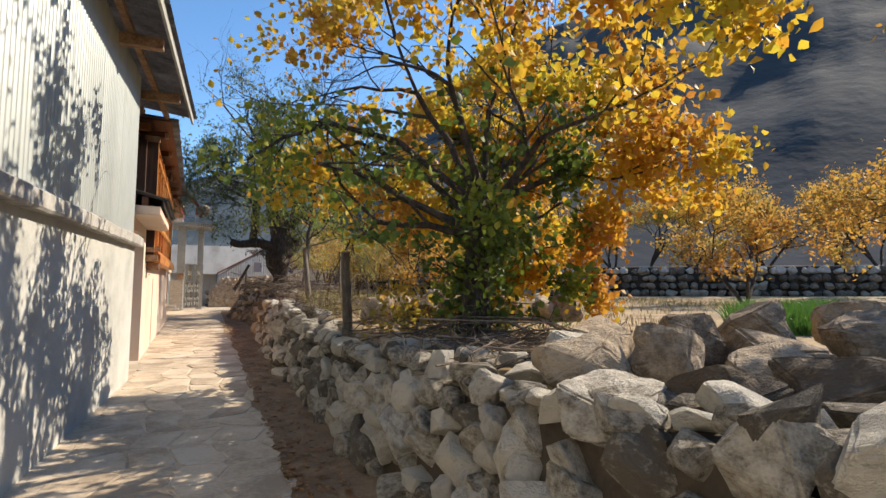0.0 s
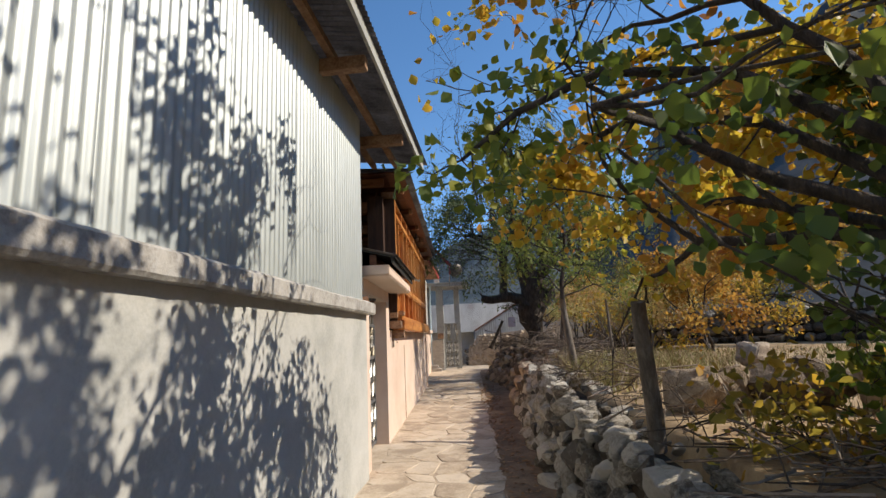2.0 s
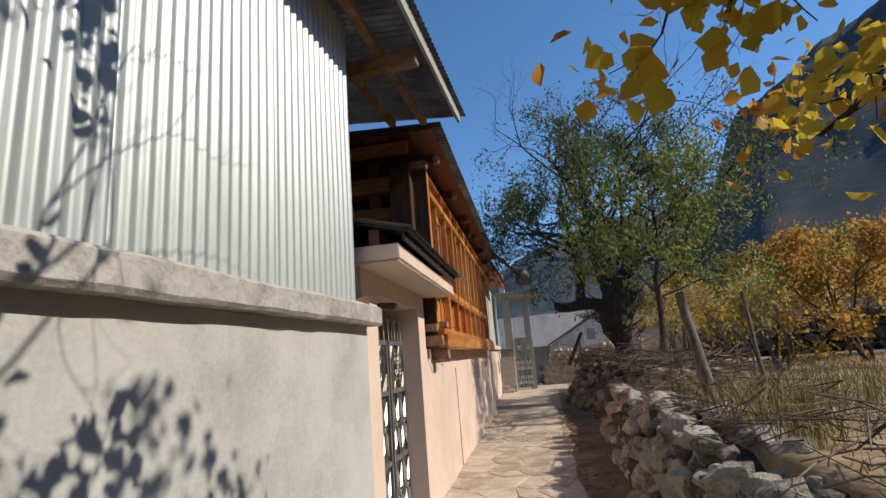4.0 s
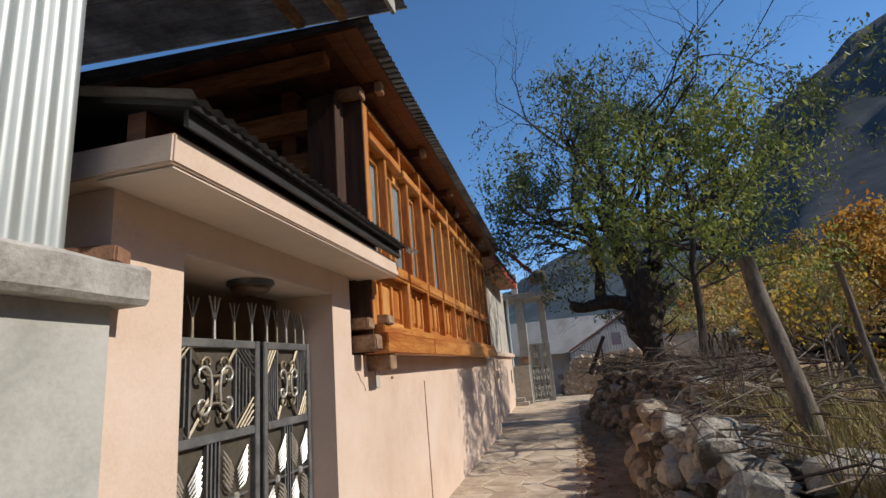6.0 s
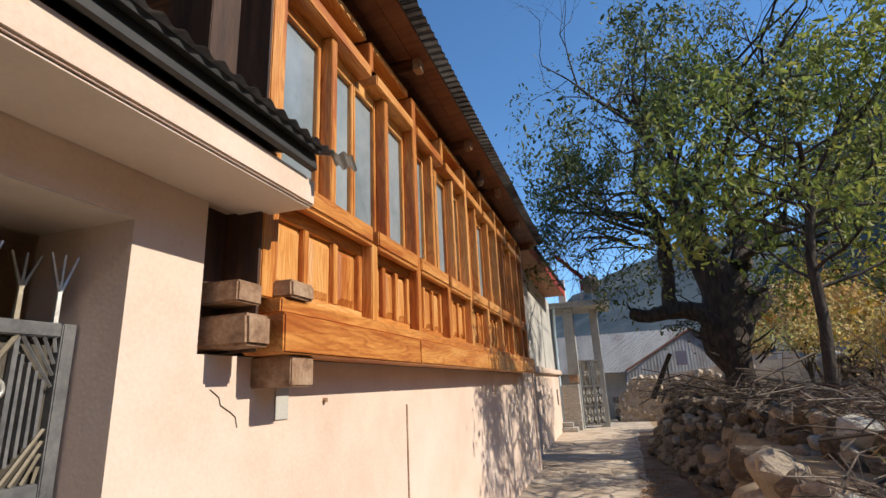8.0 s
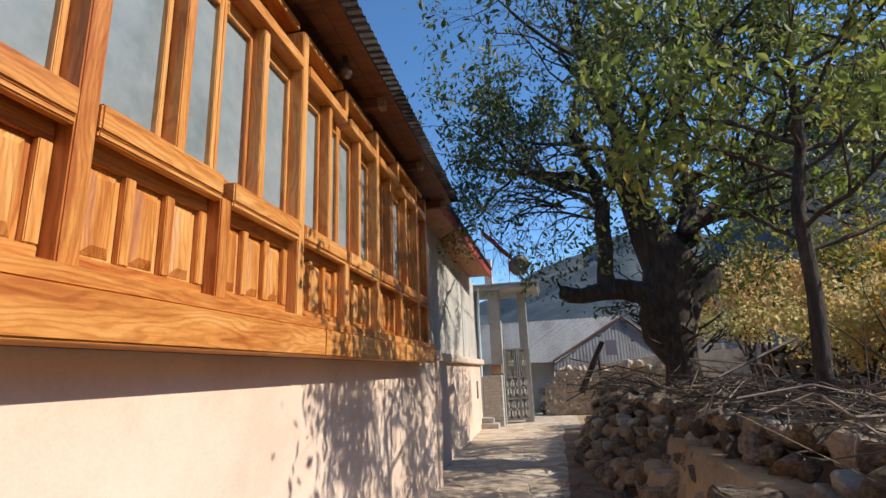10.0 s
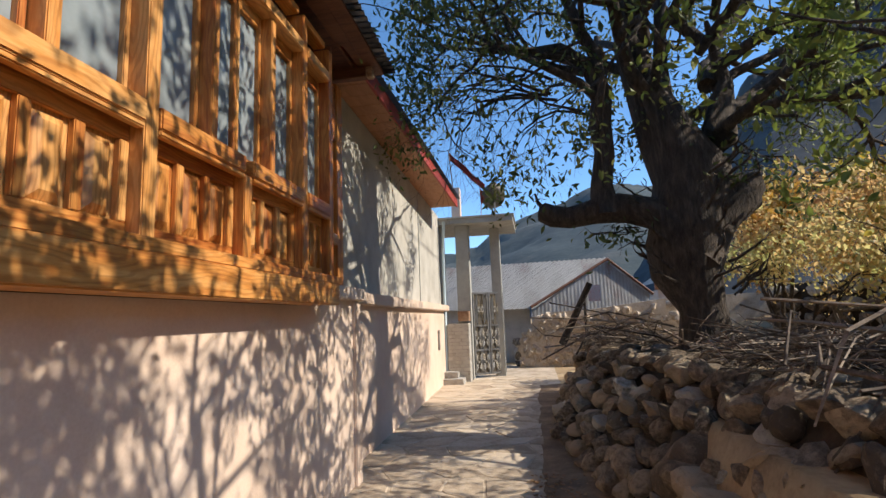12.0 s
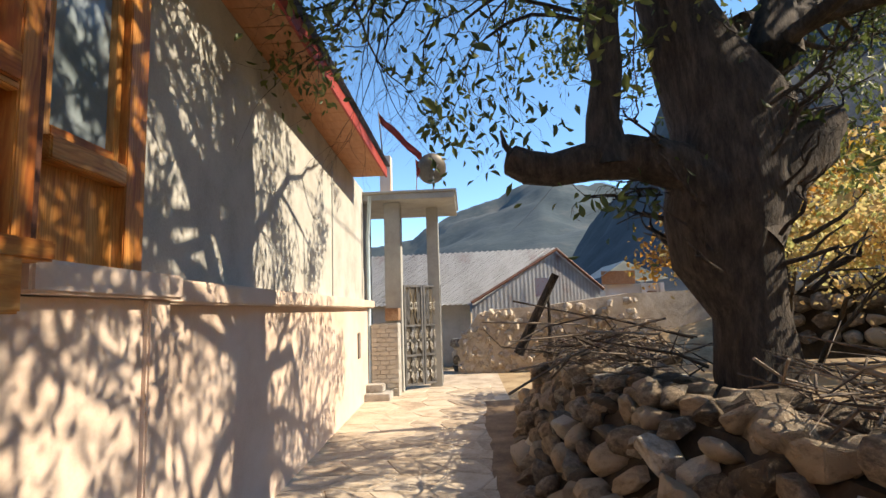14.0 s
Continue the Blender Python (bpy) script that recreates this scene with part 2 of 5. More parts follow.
def thing(name, label, category, m=None, group="", kind=""):
    ob = new(name)
    ob.empty_display_size = 0.2
    if m is not None:
        ob.matrix_basis = m
    return tagged(ob, label, category, group, kind)


def solid(name, bm, material, label, category, kind="", smooth=False, m=None):
    ob = new(name, finish(name, bm, material, smooth))
    if m is not None:
        ob.matrix_basis = m
    return tagged(ob, label, category, "", kind)


def box(x0, x1, y0, y1, z0, z1, bm=None, bevel=0.0, jitter=0.0):
    bm = bm or bmesh.new()
    r = bmesh.ops.create_cube(bm, size=1.0)
    for v in r["verts"]:
        v.co = Vector(((x0 + x1) / 2 + v.co.x * (x1 - x0), (y0 + y1) / 2 + v.co.y * (y1 - y0), (z0 + z1) / 2 + v.co.z * (z1 - z0)))
        if jitter:
            v.co += Vector((random.uniform(-1, 1), random.uniform(-1, 1), random.uniform(-1, 1))) * jitter
    if bevel:
        es = list({e for v in r["verts"] for e in v.link_edges})
        bmesh.ops.bevel(bm, geom=es, offset=bevel, segments=2, affect="EDGES", clamp_overlap=True)
    return bm


def tube(points, radii, sides=8, bm=None, caps=True):
    """A tapered round tube along points."""
    bm = bm or bmesh.new()
    points = [Vector(p) for p in points]
    if not hasattr(radii, "__len__"):
        radii = [radii] * len(points)
    rings = []
    for k, p in enumerate(points):
        d = points[min(k + 1, len(points) - 1)] - points[max(k - 1, 0)]
        d = d.normalized() if d.length > 1e-9 else Vector((0, 0, 1))
        a = d.cross(Vector((0, 0, 1)) if abs(d.z) < 0.9 else Vector((1, 0, 0))).normalized()
        b = d.cross(a)
        rings.append([bm.verts.new(p + (a * math.cos(2 * math.pi * s / sides) + b * math.sin(2 * math.pi * s / sides)) * radii[k]) for s in range(sides)])
    for r0, r1 in zip(rings, rings[1:]):
        for s in range(sides):
            bm.faces.new((r0[s], r0[(s + 1) % sides], r1[(s + 1) % sides], r1[s]))
    if caps:
        bm.faces.new(rings[0])
        bm.faces.new(rings[-1][::-1])
    return bm


def corrugated(length, width, pitch, depth, bm=None, thick=0.006, rows=1, wobble=0.0):
    """A wavy sheet: ribs run along local y (length), waves along x (width); its face is +z."""
    bm = bm or bmesh.new()
    n = max(2, int(width / pitch * 8))
    top = []
    for j in range(rows + 1):
        row = []
        for i in range(n + 1):
            x = width * i / n
            w = wobble * noise.noise((x * 1.7, length * j / rows * 1.3, 3.1))
            row.append(bm.verts.new((x, length * j / rows + (0.25 * w if j in (0, rows) else 0), depth / 2 * math.sin(2 * math.pi * x / pitch) + w)))
        top.append(row)
    for a, b in zip(top, top[1:]):
        for i in range(n):
            bm.faces.new((a[i], a[i + 1], b[i + 1], b[i]))
    if thick:
        geom = bm.faces[:]
        bmesh.ops.solidify(bm, geom=geom, thickness=thick)
    return bm


def shift(bm, m):
    bmesh.ops.transform(bm, matrix=m, verts=bm.verts)
    return bm


# ---- ground ----
def ground_height(x, y):
    """Path level near the houses, a terrace behind the stone walls, gentle rise beyond."""
    z = 0.0
    if y < 25.2:
        z = 0.80 * min(1.0, max(0.0, (x - 1.35) / 0.3))
        if y > 23.6:
            z *= max(0.0, (25.2 - y) / 1.6)
    if y > 27 and x > 3.5:
        z = max(z, min(1.3, (x - 3.5) * 0.5) * min(1, (y - 27) / 3))
    if x > 4:
        z = max(z, 0.8) if y < 24 else z
        z += 0.02 * max(0.0, x - 14)
    z += 0.03 * noise.noise((x * 0.7, y * 0.7, 0.0)) if x > 1.5 else 0.0
    return z


def build_ground():
    bm = bmesh.new()
    xs = [-2500, -800, -250, -80, -30, -12, -6] + [-4 + 0.5 * k for k in range(10)] + [1.2, 1.35, 1.5, 1.65, 1.9] + [2.5 + 1.5 * k for k in range(22)] + [45, 70, 120, 300, 900, 2500]
    ys = [-2500, -800, -250, -80, -30, -12] + [-6 + 0.8 * k for k in range(66)] + [55, 70, 120, 300, 900, 2500]
    grid = [[bm.verts.new((x, y, ground_height(x, y))) for x in xs] for y in ys]
    for a, b in zip(grid, grid[1:]):
        for i in range(len(xs) - 1):
            bm.faces.new((a[i], a[i + 1], b[i + 1], b[i]))
    return solid("ground", bm, EARTH, "bare dry brown earth with dust", "ground", "structure", True)


build_ground()


# ---- mountains ----
def ridge_height(azimuth, table):
    for (a0, e0), (a1, e1) in zip(table, table[1:]):
        if a0 <= azimuth <= a1:
            f = (azimuth - a0) / (a1 - a0)
            return e0 + (e1 - e0) * f
    return table[-1][1]


def mountain(name, table, near, far, material, label, seed, rough=1.0):
    bm = bmesh.new()
    a0, a1 = table[0][0], table[-1][0]
    n, m = int((a1 - a0) / 0.7), 26
    rows = []
    for i in range(n + 1):
        az = a0 + (a1 - a0) * i / n
        top = math.tan(radians(ridge_height(az, table)))
        row = []
        for j in range(m + 1):
            f = j / m
            r = near + (far - near) * f
            p = Vector((r * math.sin(radians(az)), r * math.cos(radians(az)), 0))
            h = top * far * f ** 1.15
            h += far * 0.028 * rough * f * (noise.fractal(p * (9.0 / far) + Vector((seed, 0, 0)), 1.0, 2.0, 6) - 0.15)
            row.append(bm.verts.new((p.x, p.y, h - 4 * (1 - f))))
        p = row[-1].co
        row.append(bm.verts.new((p.x * 1.25, p.y * 1.25, p.z * 0.55)))
        rows.append(row)
    for a, b in zip(rows, rows[1:]):
        for j in range(len(a) - 1):
            bm.faces.new((a[j], a[j + 1], b[j + 1], b[j]))
    return solid(name, bm, material, label, "mountain", "structure", True)


mountain("backdrop_far", [(-60, 5), (-20, 6), (-6, 7.5), (2, 12), (8.5, 14), (14, 13), (22, 11), (30, 10)], 260, 900, MOUNTAIN_FAR, "bare mountain across the valley, tinted blue for haze", 3)
mountain("backdrop_near", [(9, 2), (14, 9), (18, 14), (22, 20.6), (27.5, 23.4), (32, 25.5), (36, 27), (50, 30), (62, 31), (75, 27), (90, 20), (110, 15), (150, 12), (200, 11), (260, 9), (300, 7)], 75, 330, MOUNTAIN, "steep wooded mountainside darkened as a backlit slope", 11, 1.2)


# ---- house with corrugated wall ----
TIN_M = pose(-0.985, 8.1, 0, 0, 0, -2.5)


def build_tin_house():
    h = thing("tin_clad_house", "plastered house clad above in bright corrugated sheet", "house", TIN_M)
    bm = box(-0.4, 0, -14, 0.10, 0, 1.84)
    bmesh.ops.subdivide_edges(bm, edges=bm.edges[:], cuts=1)
    part("wall", bm, PLASTER_WHITE, h, "off-white cement plaster wall with faint stains")
    part("back_wall", box(-5, -0.4, -14, 0, 0, 4.1), PLASTER_WHITE, h)
    # ledge: a rough cast slab edge
    bm = bmesh.new()
    n = 90
    rows = []
    for i in range(n + 1):
        y = -14 + 14.17 * i / n
        q = []
        for x, z in ((-0.3, 1.84), (0.085, 1.84), (0.10, 1.86), (0.10, 1.965), (0.07, 1.985), (-0.3, 1.985)):
            q.append(bm.verts.new((x + (0.012 * noise.noise((y * 4, z * 9, 1)) if x > 0 else 0), y, z + 0.010 * noise.noise((y * 5, x * 7, z * 5)))))
        rows.append(q)
    for a, b in zip(rows, rows[1:]):
        for k in range(6):
            bm.faces.new((a[k], a[(k + 1) % 6], b[(k + 1) % 6], b[k]))
    bm.faces.new(rows[0][::-1])
    bm.faces.new(rows[-1])
    bmesh.ops.recalc_face_normals(bm, faces=bm.faces[:])
    part("ledge", bm, CONCRETE, h, "chipped bare concrete ledge")
    # corrugated cladding: overlapping sheets, ribs upright
    for k in range(14):
        bm = corrugated(2.22, 1.02, 0.075, 0.018, thick=0, rows=3, wobble=0.006)
        m = Matrix(((0, 0, 1, 0.0 + 0.004 * (k % 2)), (1, 0, 0, -14.1 + 1.0 * k), (0, 1, 0, 1.985), (0, 0, 0, 1)))
        part("cladding_sheet", shift(bm, m), ZINC, h, "bright galvanised corrugated sheet", True)
    # roof with overhang
    bm = corrugated(6.0, 16.0, 0.076, 0.02, thick=0.004)
    m = pose(0.58, -14.0, 4.30, 0, 0, 90) @ pose(0, 0, 0, 7, 0, 0)
    part("roof", shift(bm, m), OLD_TIN, h, "corrugated sheet roof", True)
    part("fascia", box(0.50, 0.53, -14, 1.85, 4.16, 4.29), GREY_PAINT, h)
    for x in (-0.25, 0.12):
        part("purlin", box(x - 0.035, x + 0.035, -14, 1.80, 4.235 - 0.12 * (x - 0.12) - 0.05, 4.235 - 0.12 * (x - 0.12) + 0.02), GREY_WOOD, h)
    for k in range(8):
        y = 0.35 - 1.9 * k
        part("rafter", box(-0.5, 0.45, y, y + 0.11, 4.05, 4.178, bevel=0.006), GREY_WOOD, h)
    return h


build_tin_house()
solid("broken_brick", box(-0.11, 0.09, -0.05, 0.05, 0, 0.06, bevel=0.008, jitter=0.008), BRICK, "broken brown brick lying on the concrete ledge", "brick", m=TIN_M @ pose(-0.06, 0.08, 1.99, 0, 0, 25))

# ---- pink house: gate front, lower wall ----
PINK_M = pose(-1.06, 10.0, 0, 0, 0, 1.26)


def build_pink_house():
    h = thing("pink_house", "pink plastered house front with a deep gateway", "house", PINK_M)
    bm = box(-0.45, 0, -1.78, -1.40, 0, 2.13)
    box(-0.45, 0, 0.10, 0.42, 0, 2.13, bm)
    box(-0.45, 0, -1.78, 0.42, 2.13, 2.298, bm)
    box(-0.45, 0, 0.42, 7.7, 0, 1.69, bm)
    box(-0.45, 0, 7.7, 8.60, 0, 1.755, bm)
    bmesh.ops.remove_doubles(bm, verts=bm.verts[:], dist=0.0005)
    part("wall", bm, PINK, h, "pink plaster wall with hairline cracks")
    part("conduit", tube([(0.004, 2.46, 0.02), (0.004, 2.46, 1.42)], 0.007, 6), GREY_WOOD, h, "thin brown conduit down the wall")
    part("plaster_patch", box(0.001, 0.006, 0.90, 1.0, 1.42, 1.575, bevel=0.002, jitter=0.002), CREAM, h, "pale patch of fresh plaster")
    part("crack", tube([(0.001, 0.50, 1.56), (0.001, 0.55, 1.53), (0.001, 0.56, 1.50), (0.001, 0.62, 1.47), (0.001, 0.65, 1.45), (0.001, 0.66, 1.41)], 0.003, 4), GAP_SHADE, h, "dark hairline crack")
    part("peg", tube([(-0.02, 1.32, 1.50), (0.02, 1.32, 1.49)], 0.012, 6), GREY_WOOD, h, "short wooden peg")
    part("pilaster", box(-0.5, 0.03, 8.602, 8.78, 0, 1.755, bevel=0.01), PINK, h)
    part("coping", box(-0.6, 0.075, 7.86, 8.82, 1.757, 1.885, bevel=0.012, jitter=0.006), PINK, h, "rough pink coping")
    part("canopy", box(-0.45, 0.335, -1.88, 0.66, 2.300, 2.418, bevel=0.008, jitter=0.004), PINK, h, "pink-edged concrete canopy slab")
    part("canopy_underside", box(0.004, 0.322, -1.86, 0.645, 2.291, 2.2965), SOFFIT, h, "cream painted underside")
    part("gate_soffit", box(-0.44, -0.004, -1.40, 0.10, 2.122, 2.1295), SOFFIT, h)
    # covered passage behind the gate
    part("passage_wall", box(-4.0, -3.8, -1.9, 0.6, 0, 4.0), PINK, h)
    part("passage_wall", box(-3.8, -0.45, 0.42, 0.6, 0, 2.3), PINK, h)
    part("passage_wall", box(-3.8, -0.45, -2.0, -1.86, 0, 4.0), PLASTER_WHITE, h)
    part("passage_ceiling", box(-3.8, -0.45, -1.86, 0.42, 2.25, 2.33), SOFFIT, h)
    # lean-to tin over the canopy
    bm = corrugated(1.6, 2.62, 0.076, 0.016, thick=0.004, wobble=0.004)
    m = pose(0.445, -1.95, 2.52, 0, 0, 90) @ pose(0, 0, 0, 14, 0, 0)
    part("canopy_roof", shift(bm, m), OLD_TIN, h, "weathered corrugated tin over the canopy", True)
    part("canopy_batten", box(0.10, 0.18, -1.84, 0.6, 2.42, 2.55), DARK_PINE, h)
    part("canopy_roof_lining", shift(box(0.06, 2.52, 0.02, 1.5, -0.034, -0.012), m), BLACK, h, "tar-black lining under the tin")
    part("canopy_fascia", box(0.36, 0.38, -1.86, 0.60, 2.437, 2.505, jitter=0.006), BLACK, h, "tar-black board under the tin edge")
    part("gutter_end", shift(corrugated(0.16, 0.1, 0.05, 0.02, thick=0.004), pose(0.44, 0.60, 2.515, 0, 12, 20)), ZINC, h)
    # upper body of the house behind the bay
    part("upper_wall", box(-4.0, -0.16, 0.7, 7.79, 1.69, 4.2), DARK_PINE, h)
    part("rear_wall", box(-8, -4.0, -2, 9, 0, 4.2), PINK, h)
    # timber courses of the side wall
    for k in range(7):
        z = 2.42 + 0.26 * k
        part("log", tube([(-0.2, 0.66, z), (-1.3, 0.66, z + 0.01), (-3.9, 0.66, z)], [0.10, 0.105, 0.10], 8), LOG if k % 2 else DARK_PINE, h, "", True)
    part("post", box(-0.62, -0.48, 0.50, 0.62, 2.3, 4.1, bevel=0.01), DARK_PINE, h)
    part("porch_beam", box(-4.0, -0.155, 0.42, 0.58, 3.66, 3.84, bevel=0.015, jitter=0.01), LOG, h)
    part("porch_beam", box(-4.0, 0.0, 0.10, 0.22, 4.02, 4.14, bevel=0.01), LOG, h)
    part("porch_beam", box(-4.0, -0.155, 0.46, 0.585, 3.30, 3.46, bevel=0.015, jitter=0.01), LOG, h)
    part("plate_end", box(-0.1, 0.14, 0.52, 0.64, 3.93, 4.03, bevel=0.008), GREY_WOOD, h)
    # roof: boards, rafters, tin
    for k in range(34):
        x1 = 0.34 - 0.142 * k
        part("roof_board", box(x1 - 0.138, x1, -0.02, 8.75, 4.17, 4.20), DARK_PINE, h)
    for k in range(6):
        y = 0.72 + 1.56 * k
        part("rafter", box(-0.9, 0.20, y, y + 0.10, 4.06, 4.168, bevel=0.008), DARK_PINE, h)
        part("rafter_end", box(0.202, 0.27, y, y + 0.10, 4.06, 4.168, bevel=0.008), GREY_WOOD, h)
    bm = corrugated(5.5, 8.9, 0.09, 0.022, thick=0.005)
    m = pose(0.45, -0.06, 4.225, 0, 0, 90) @ pose(0, 0, 0, 2.6, 0, 0)
    part("roof", shift(bm, m), OLD_TIN, h, "weathered corrugated tin roof", True)
    return h


build_pink_house()


def build_bay():
    """Long varnished timber bay carried on joists along the pink wall."""
    b = thing("timber_bay_window", "long varnished pine bay with glazed lights over panelled boards", "bay window", PINK_M)
    posts = [0.72, 1.75, 2.54, 3.33, 4.12, 4.91, 5.70, 6.49, 7.28, 7.80]
    U = 0.12
    # beam in three lengths, sill plate
    for y0, y1 in ((0.64, 2.2), (2.204, 4.24), (4.244, 7.66)):
        part("beam", box(0.02, 0.225, y0, y1, 1.69, 1.855, bevel=0.008, jitter=0.002), PINE, b)
    part("sill_plate", box(-0.05, 0.19, 0.66, 7.82, 1.858, 1.925, bevel=0.008), PINE, b)
    # joist ends
    for y in (0.73,):
        part("joist", box(-0.4, 0.20, y, y + 0.17, 1.56, 1.688, bevel=0.006), GREY_WOOD, b, "weathered sawn joist end")
    part("joist", box(-0.4, 0.19, 0.455, 0.60, 1.71, 1.835, bevel=0.012, jitter=0.004), GREY_WOOD, b)
    part("joist", box(-0.4, 0.13, 0.47, 0.62, 1.885, 1.975, bevel=0.008, jitter=0.004), GREY_WOOD, b)
    part("joist", box(-0.3, 0.215, 0.69, 0.88, 1.928, 2.005, bevel=0.01, jitter=0.004), GREY_WOOD, b)
    # side and corner boards coloured near black for the shade under the canopy
    part("side_board", box(-0.5, 0.117, 0.592, 0.6085, 1.70, 4.0), SHADED_WOOD, b, "side boarding darkened as if in shade")
    part("corner_board", box(-0.32, -0.06, 0.41, 0.5905, 1.80, 3.92, bevel=0.004), SHADED_WOOD, b)
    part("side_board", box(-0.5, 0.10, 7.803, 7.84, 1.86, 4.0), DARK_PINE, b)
    # posts; those at every other module run full height
    for k, y in enumerate(posts):
        w = 0.11 if k == 0 else 0.085
        tall = k in (0, 2, 4, 6, 8, 9)
        if tall:
            part("post", box(-0.02, U, y - w, y, 1.927, 3.92, bevel=0.006), PINE_UP, b)
        else:
            part("post", box(-0.02, U, y - w, y, 1.927, 2.425, bevel=0.006), PINE_UP, b)
            part("post", box(0.0, U - 0.01, y - w + 0.01, y - 0.01, 3.705, 3.92, bevel=0.006), PINE_UP, b)
    # rails per module
    for y0, y1 in zip(posts, posts[1:]):
        part("mid_rail", box(-0.02, U + 0.012, y0 + 0.001, y1 - 0.086, 2.427, 2.53, bevel=0.008), PINE, b)
        part("mid_rail_moulding", box(U - 0.04, U + 0.006, y0 + 0.001, y1 - 0.086, 2.400, 2.426, bevel=0.006), PINE, b)
        part("top_rail", box(-0.02, U + 0.012, y0 + 0.001, y1 - 0.086, 3.61, 3.70, bevel=0.008), PINE, b)
        part("eave_rail", box(-0.02, U - 0.03, y0 + 0.001, y1 - 0.086, 3.925, 3.985, bevel=0.006), PINE, b)
        part("frieze_board", box(-0.14, -0.11, y0, y1 - 0.086, 3.702, 4.1), DARK_PINE, b)
        build_panels(b, y0 + 0.002, y1 - 0.087)
    tall_posts = [posts[k] for k in (0, 2, 4, 6, 8, 9)]
    for y0, y1 in zip(tall_posts, tall_posts[1:]):
        build_lights(b, y0 + 0.002, y1 - 0.087)
    # narrow set-back light past the end of the bay
    part("end_stile", box(-0.5, -0.20, 7.845, 8.20, 1.875, 4.1, bevel=0.006), PINE_UP, b)
    part("end_stile", box(-0.5, -0.18, 8.70, 8.86, 1.875, 4.1, bevel=0.006), PINE_UP, b)
    part("end_rail", box(-0.5, -0.17, 8.203, 8.697, 2.34, 2.45, bevel=0.008), PINE, b)
    part("end_rail", box(-0.5, -0.19, 8.203, 8.697, 3.45, 4.1, bevel=0.008), PINE, b)
    part("end_panel", box(-0.5, -0.24, 8.203, 8.697, 1.875, 2.338), PINE_UP, b)
    win = part("window", box(-0.30, -0.22, 8.204, 8.25, 2.452, 3.448, bevel=0.004), PINE_UP, b)
    part("sash_stile", box(-0.30, -0.22, 8.65, 8.696, 2.452, 3.448, bevel=0.004), PINE_UP, win)
    part("sash_rail", box(-0.30, -0.22, 8.252, 8.648, 2.452, 2.51, bevel=0.004), PINE, win)
    part("pane", box(-0.27, -0.26, 8.252, 8.648, 2.512, 3.448), PANE, win, "dusty pale glass pane")
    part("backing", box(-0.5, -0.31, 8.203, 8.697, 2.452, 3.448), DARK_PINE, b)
    return b


def build_panels(b, y0, y1):
    """Three raised panels in a recessed frame."""
    bm = box(-0.12, 0.02, y0, y1, 1.93, 2.425)
    part("panel_board", bm, PINE_UP, b)
    n = 3
    w = (y1 - y0 - 0.05 * (n + 1)) / n
    part("panel_rail", box(0.021, 0.05, y0, y1, 1.93, 1.995, bevel=0.004), PINE, b)
    part("panel_rail", box(0.021, 0.05, y0, y1, 2.345, 2.424, bevel=0.004), PINE, b)
    for k in range(n + 1):
        a = y0 + k * (w + 0.05)
        part("panel_stile", box(0.021, 0.052, a, a + 0.05, 1.996, 2.344, bevel=0.004), PINE_UP, b)
    for k in range(n):
        a = y0 + 0.05 + k * (w + 0.05) + 0.02
        bm = bmesh.new()
        e = w - 0.04
        lo = [bm.verts.new((0.022, a + i * e, z)) for i, z in ((0, 2.01), (1, 2.01), (1, 2.33), (0, 2.33))]
        hi = [bm.verts.new((0.044, a + (0.03 if i == 0 else e - 0.03), z)) for i, z in ((0, 2.045), (1, 2.045), (1, 2.295), (0, 2.295))]
        for i in range(4):
            bm.faces.new((lo[i], lo[(i + 1) % 4], hi[(i + 1) % 4], hi[i]))
        bm.faces.new(hi)
        part("raised_panel", bm, PINE_UP, b)


def build_lights(b, y0, y1):
    """Between two full posts: a single light, an upright, a double light, an upright, a single light."""
    z0, z1 = 2.532, 3.608
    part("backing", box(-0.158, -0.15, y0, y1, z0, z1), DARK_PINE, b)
    span = y1 - y0
    if span > 1.2:
        uprights = [y0 + span * 0.285, y0 + span * 0.715]
        cuts = [(y0, uprights[0] - 0.035), (uprights[0] + 0.036, y0 + span * 0.5), (y0 + span * 0.5 + 0.001, uprights[1] - 0.035), (uprights[1] + 0.036, y1)]
    else:
        uprights, cuts = [], [(y0, y1)]
    for c in uprights:
        part("mullion", box(-0.10, 0.105, c - 0.03, c + 0.03, z0, z1, bevel=0.005), PINE_UP, b)
    for a, c in cuts:
        win = part("window", box(-0.02, 0.03, a, a + 0.03, z0, z1, bevel=0.004), PINE_UP, b)
        part("sash_stile", box(-0.02, 0.03, c - 0.03, c, z0, z1, bevel=0.004), PINE_UP, win)
        part("sash_rail", box(-0.02, 0.03, a + 0.031, c - 0.031, z0, z0 + 0.045, bevel=0.004), PINE, win)
        part("sash_rail", box(-0.02, 0.03, a + 0.031, c - 0.031, z1 - 0.09, z1, bevel=0.004), PINE, win)
        part("pane", box(-0.005, 0.001, a + 0.031, c - 0.031, z0 + 0.046, z1 - 0.091), PANE, win, "dusty pale glass pane")


build_bay()


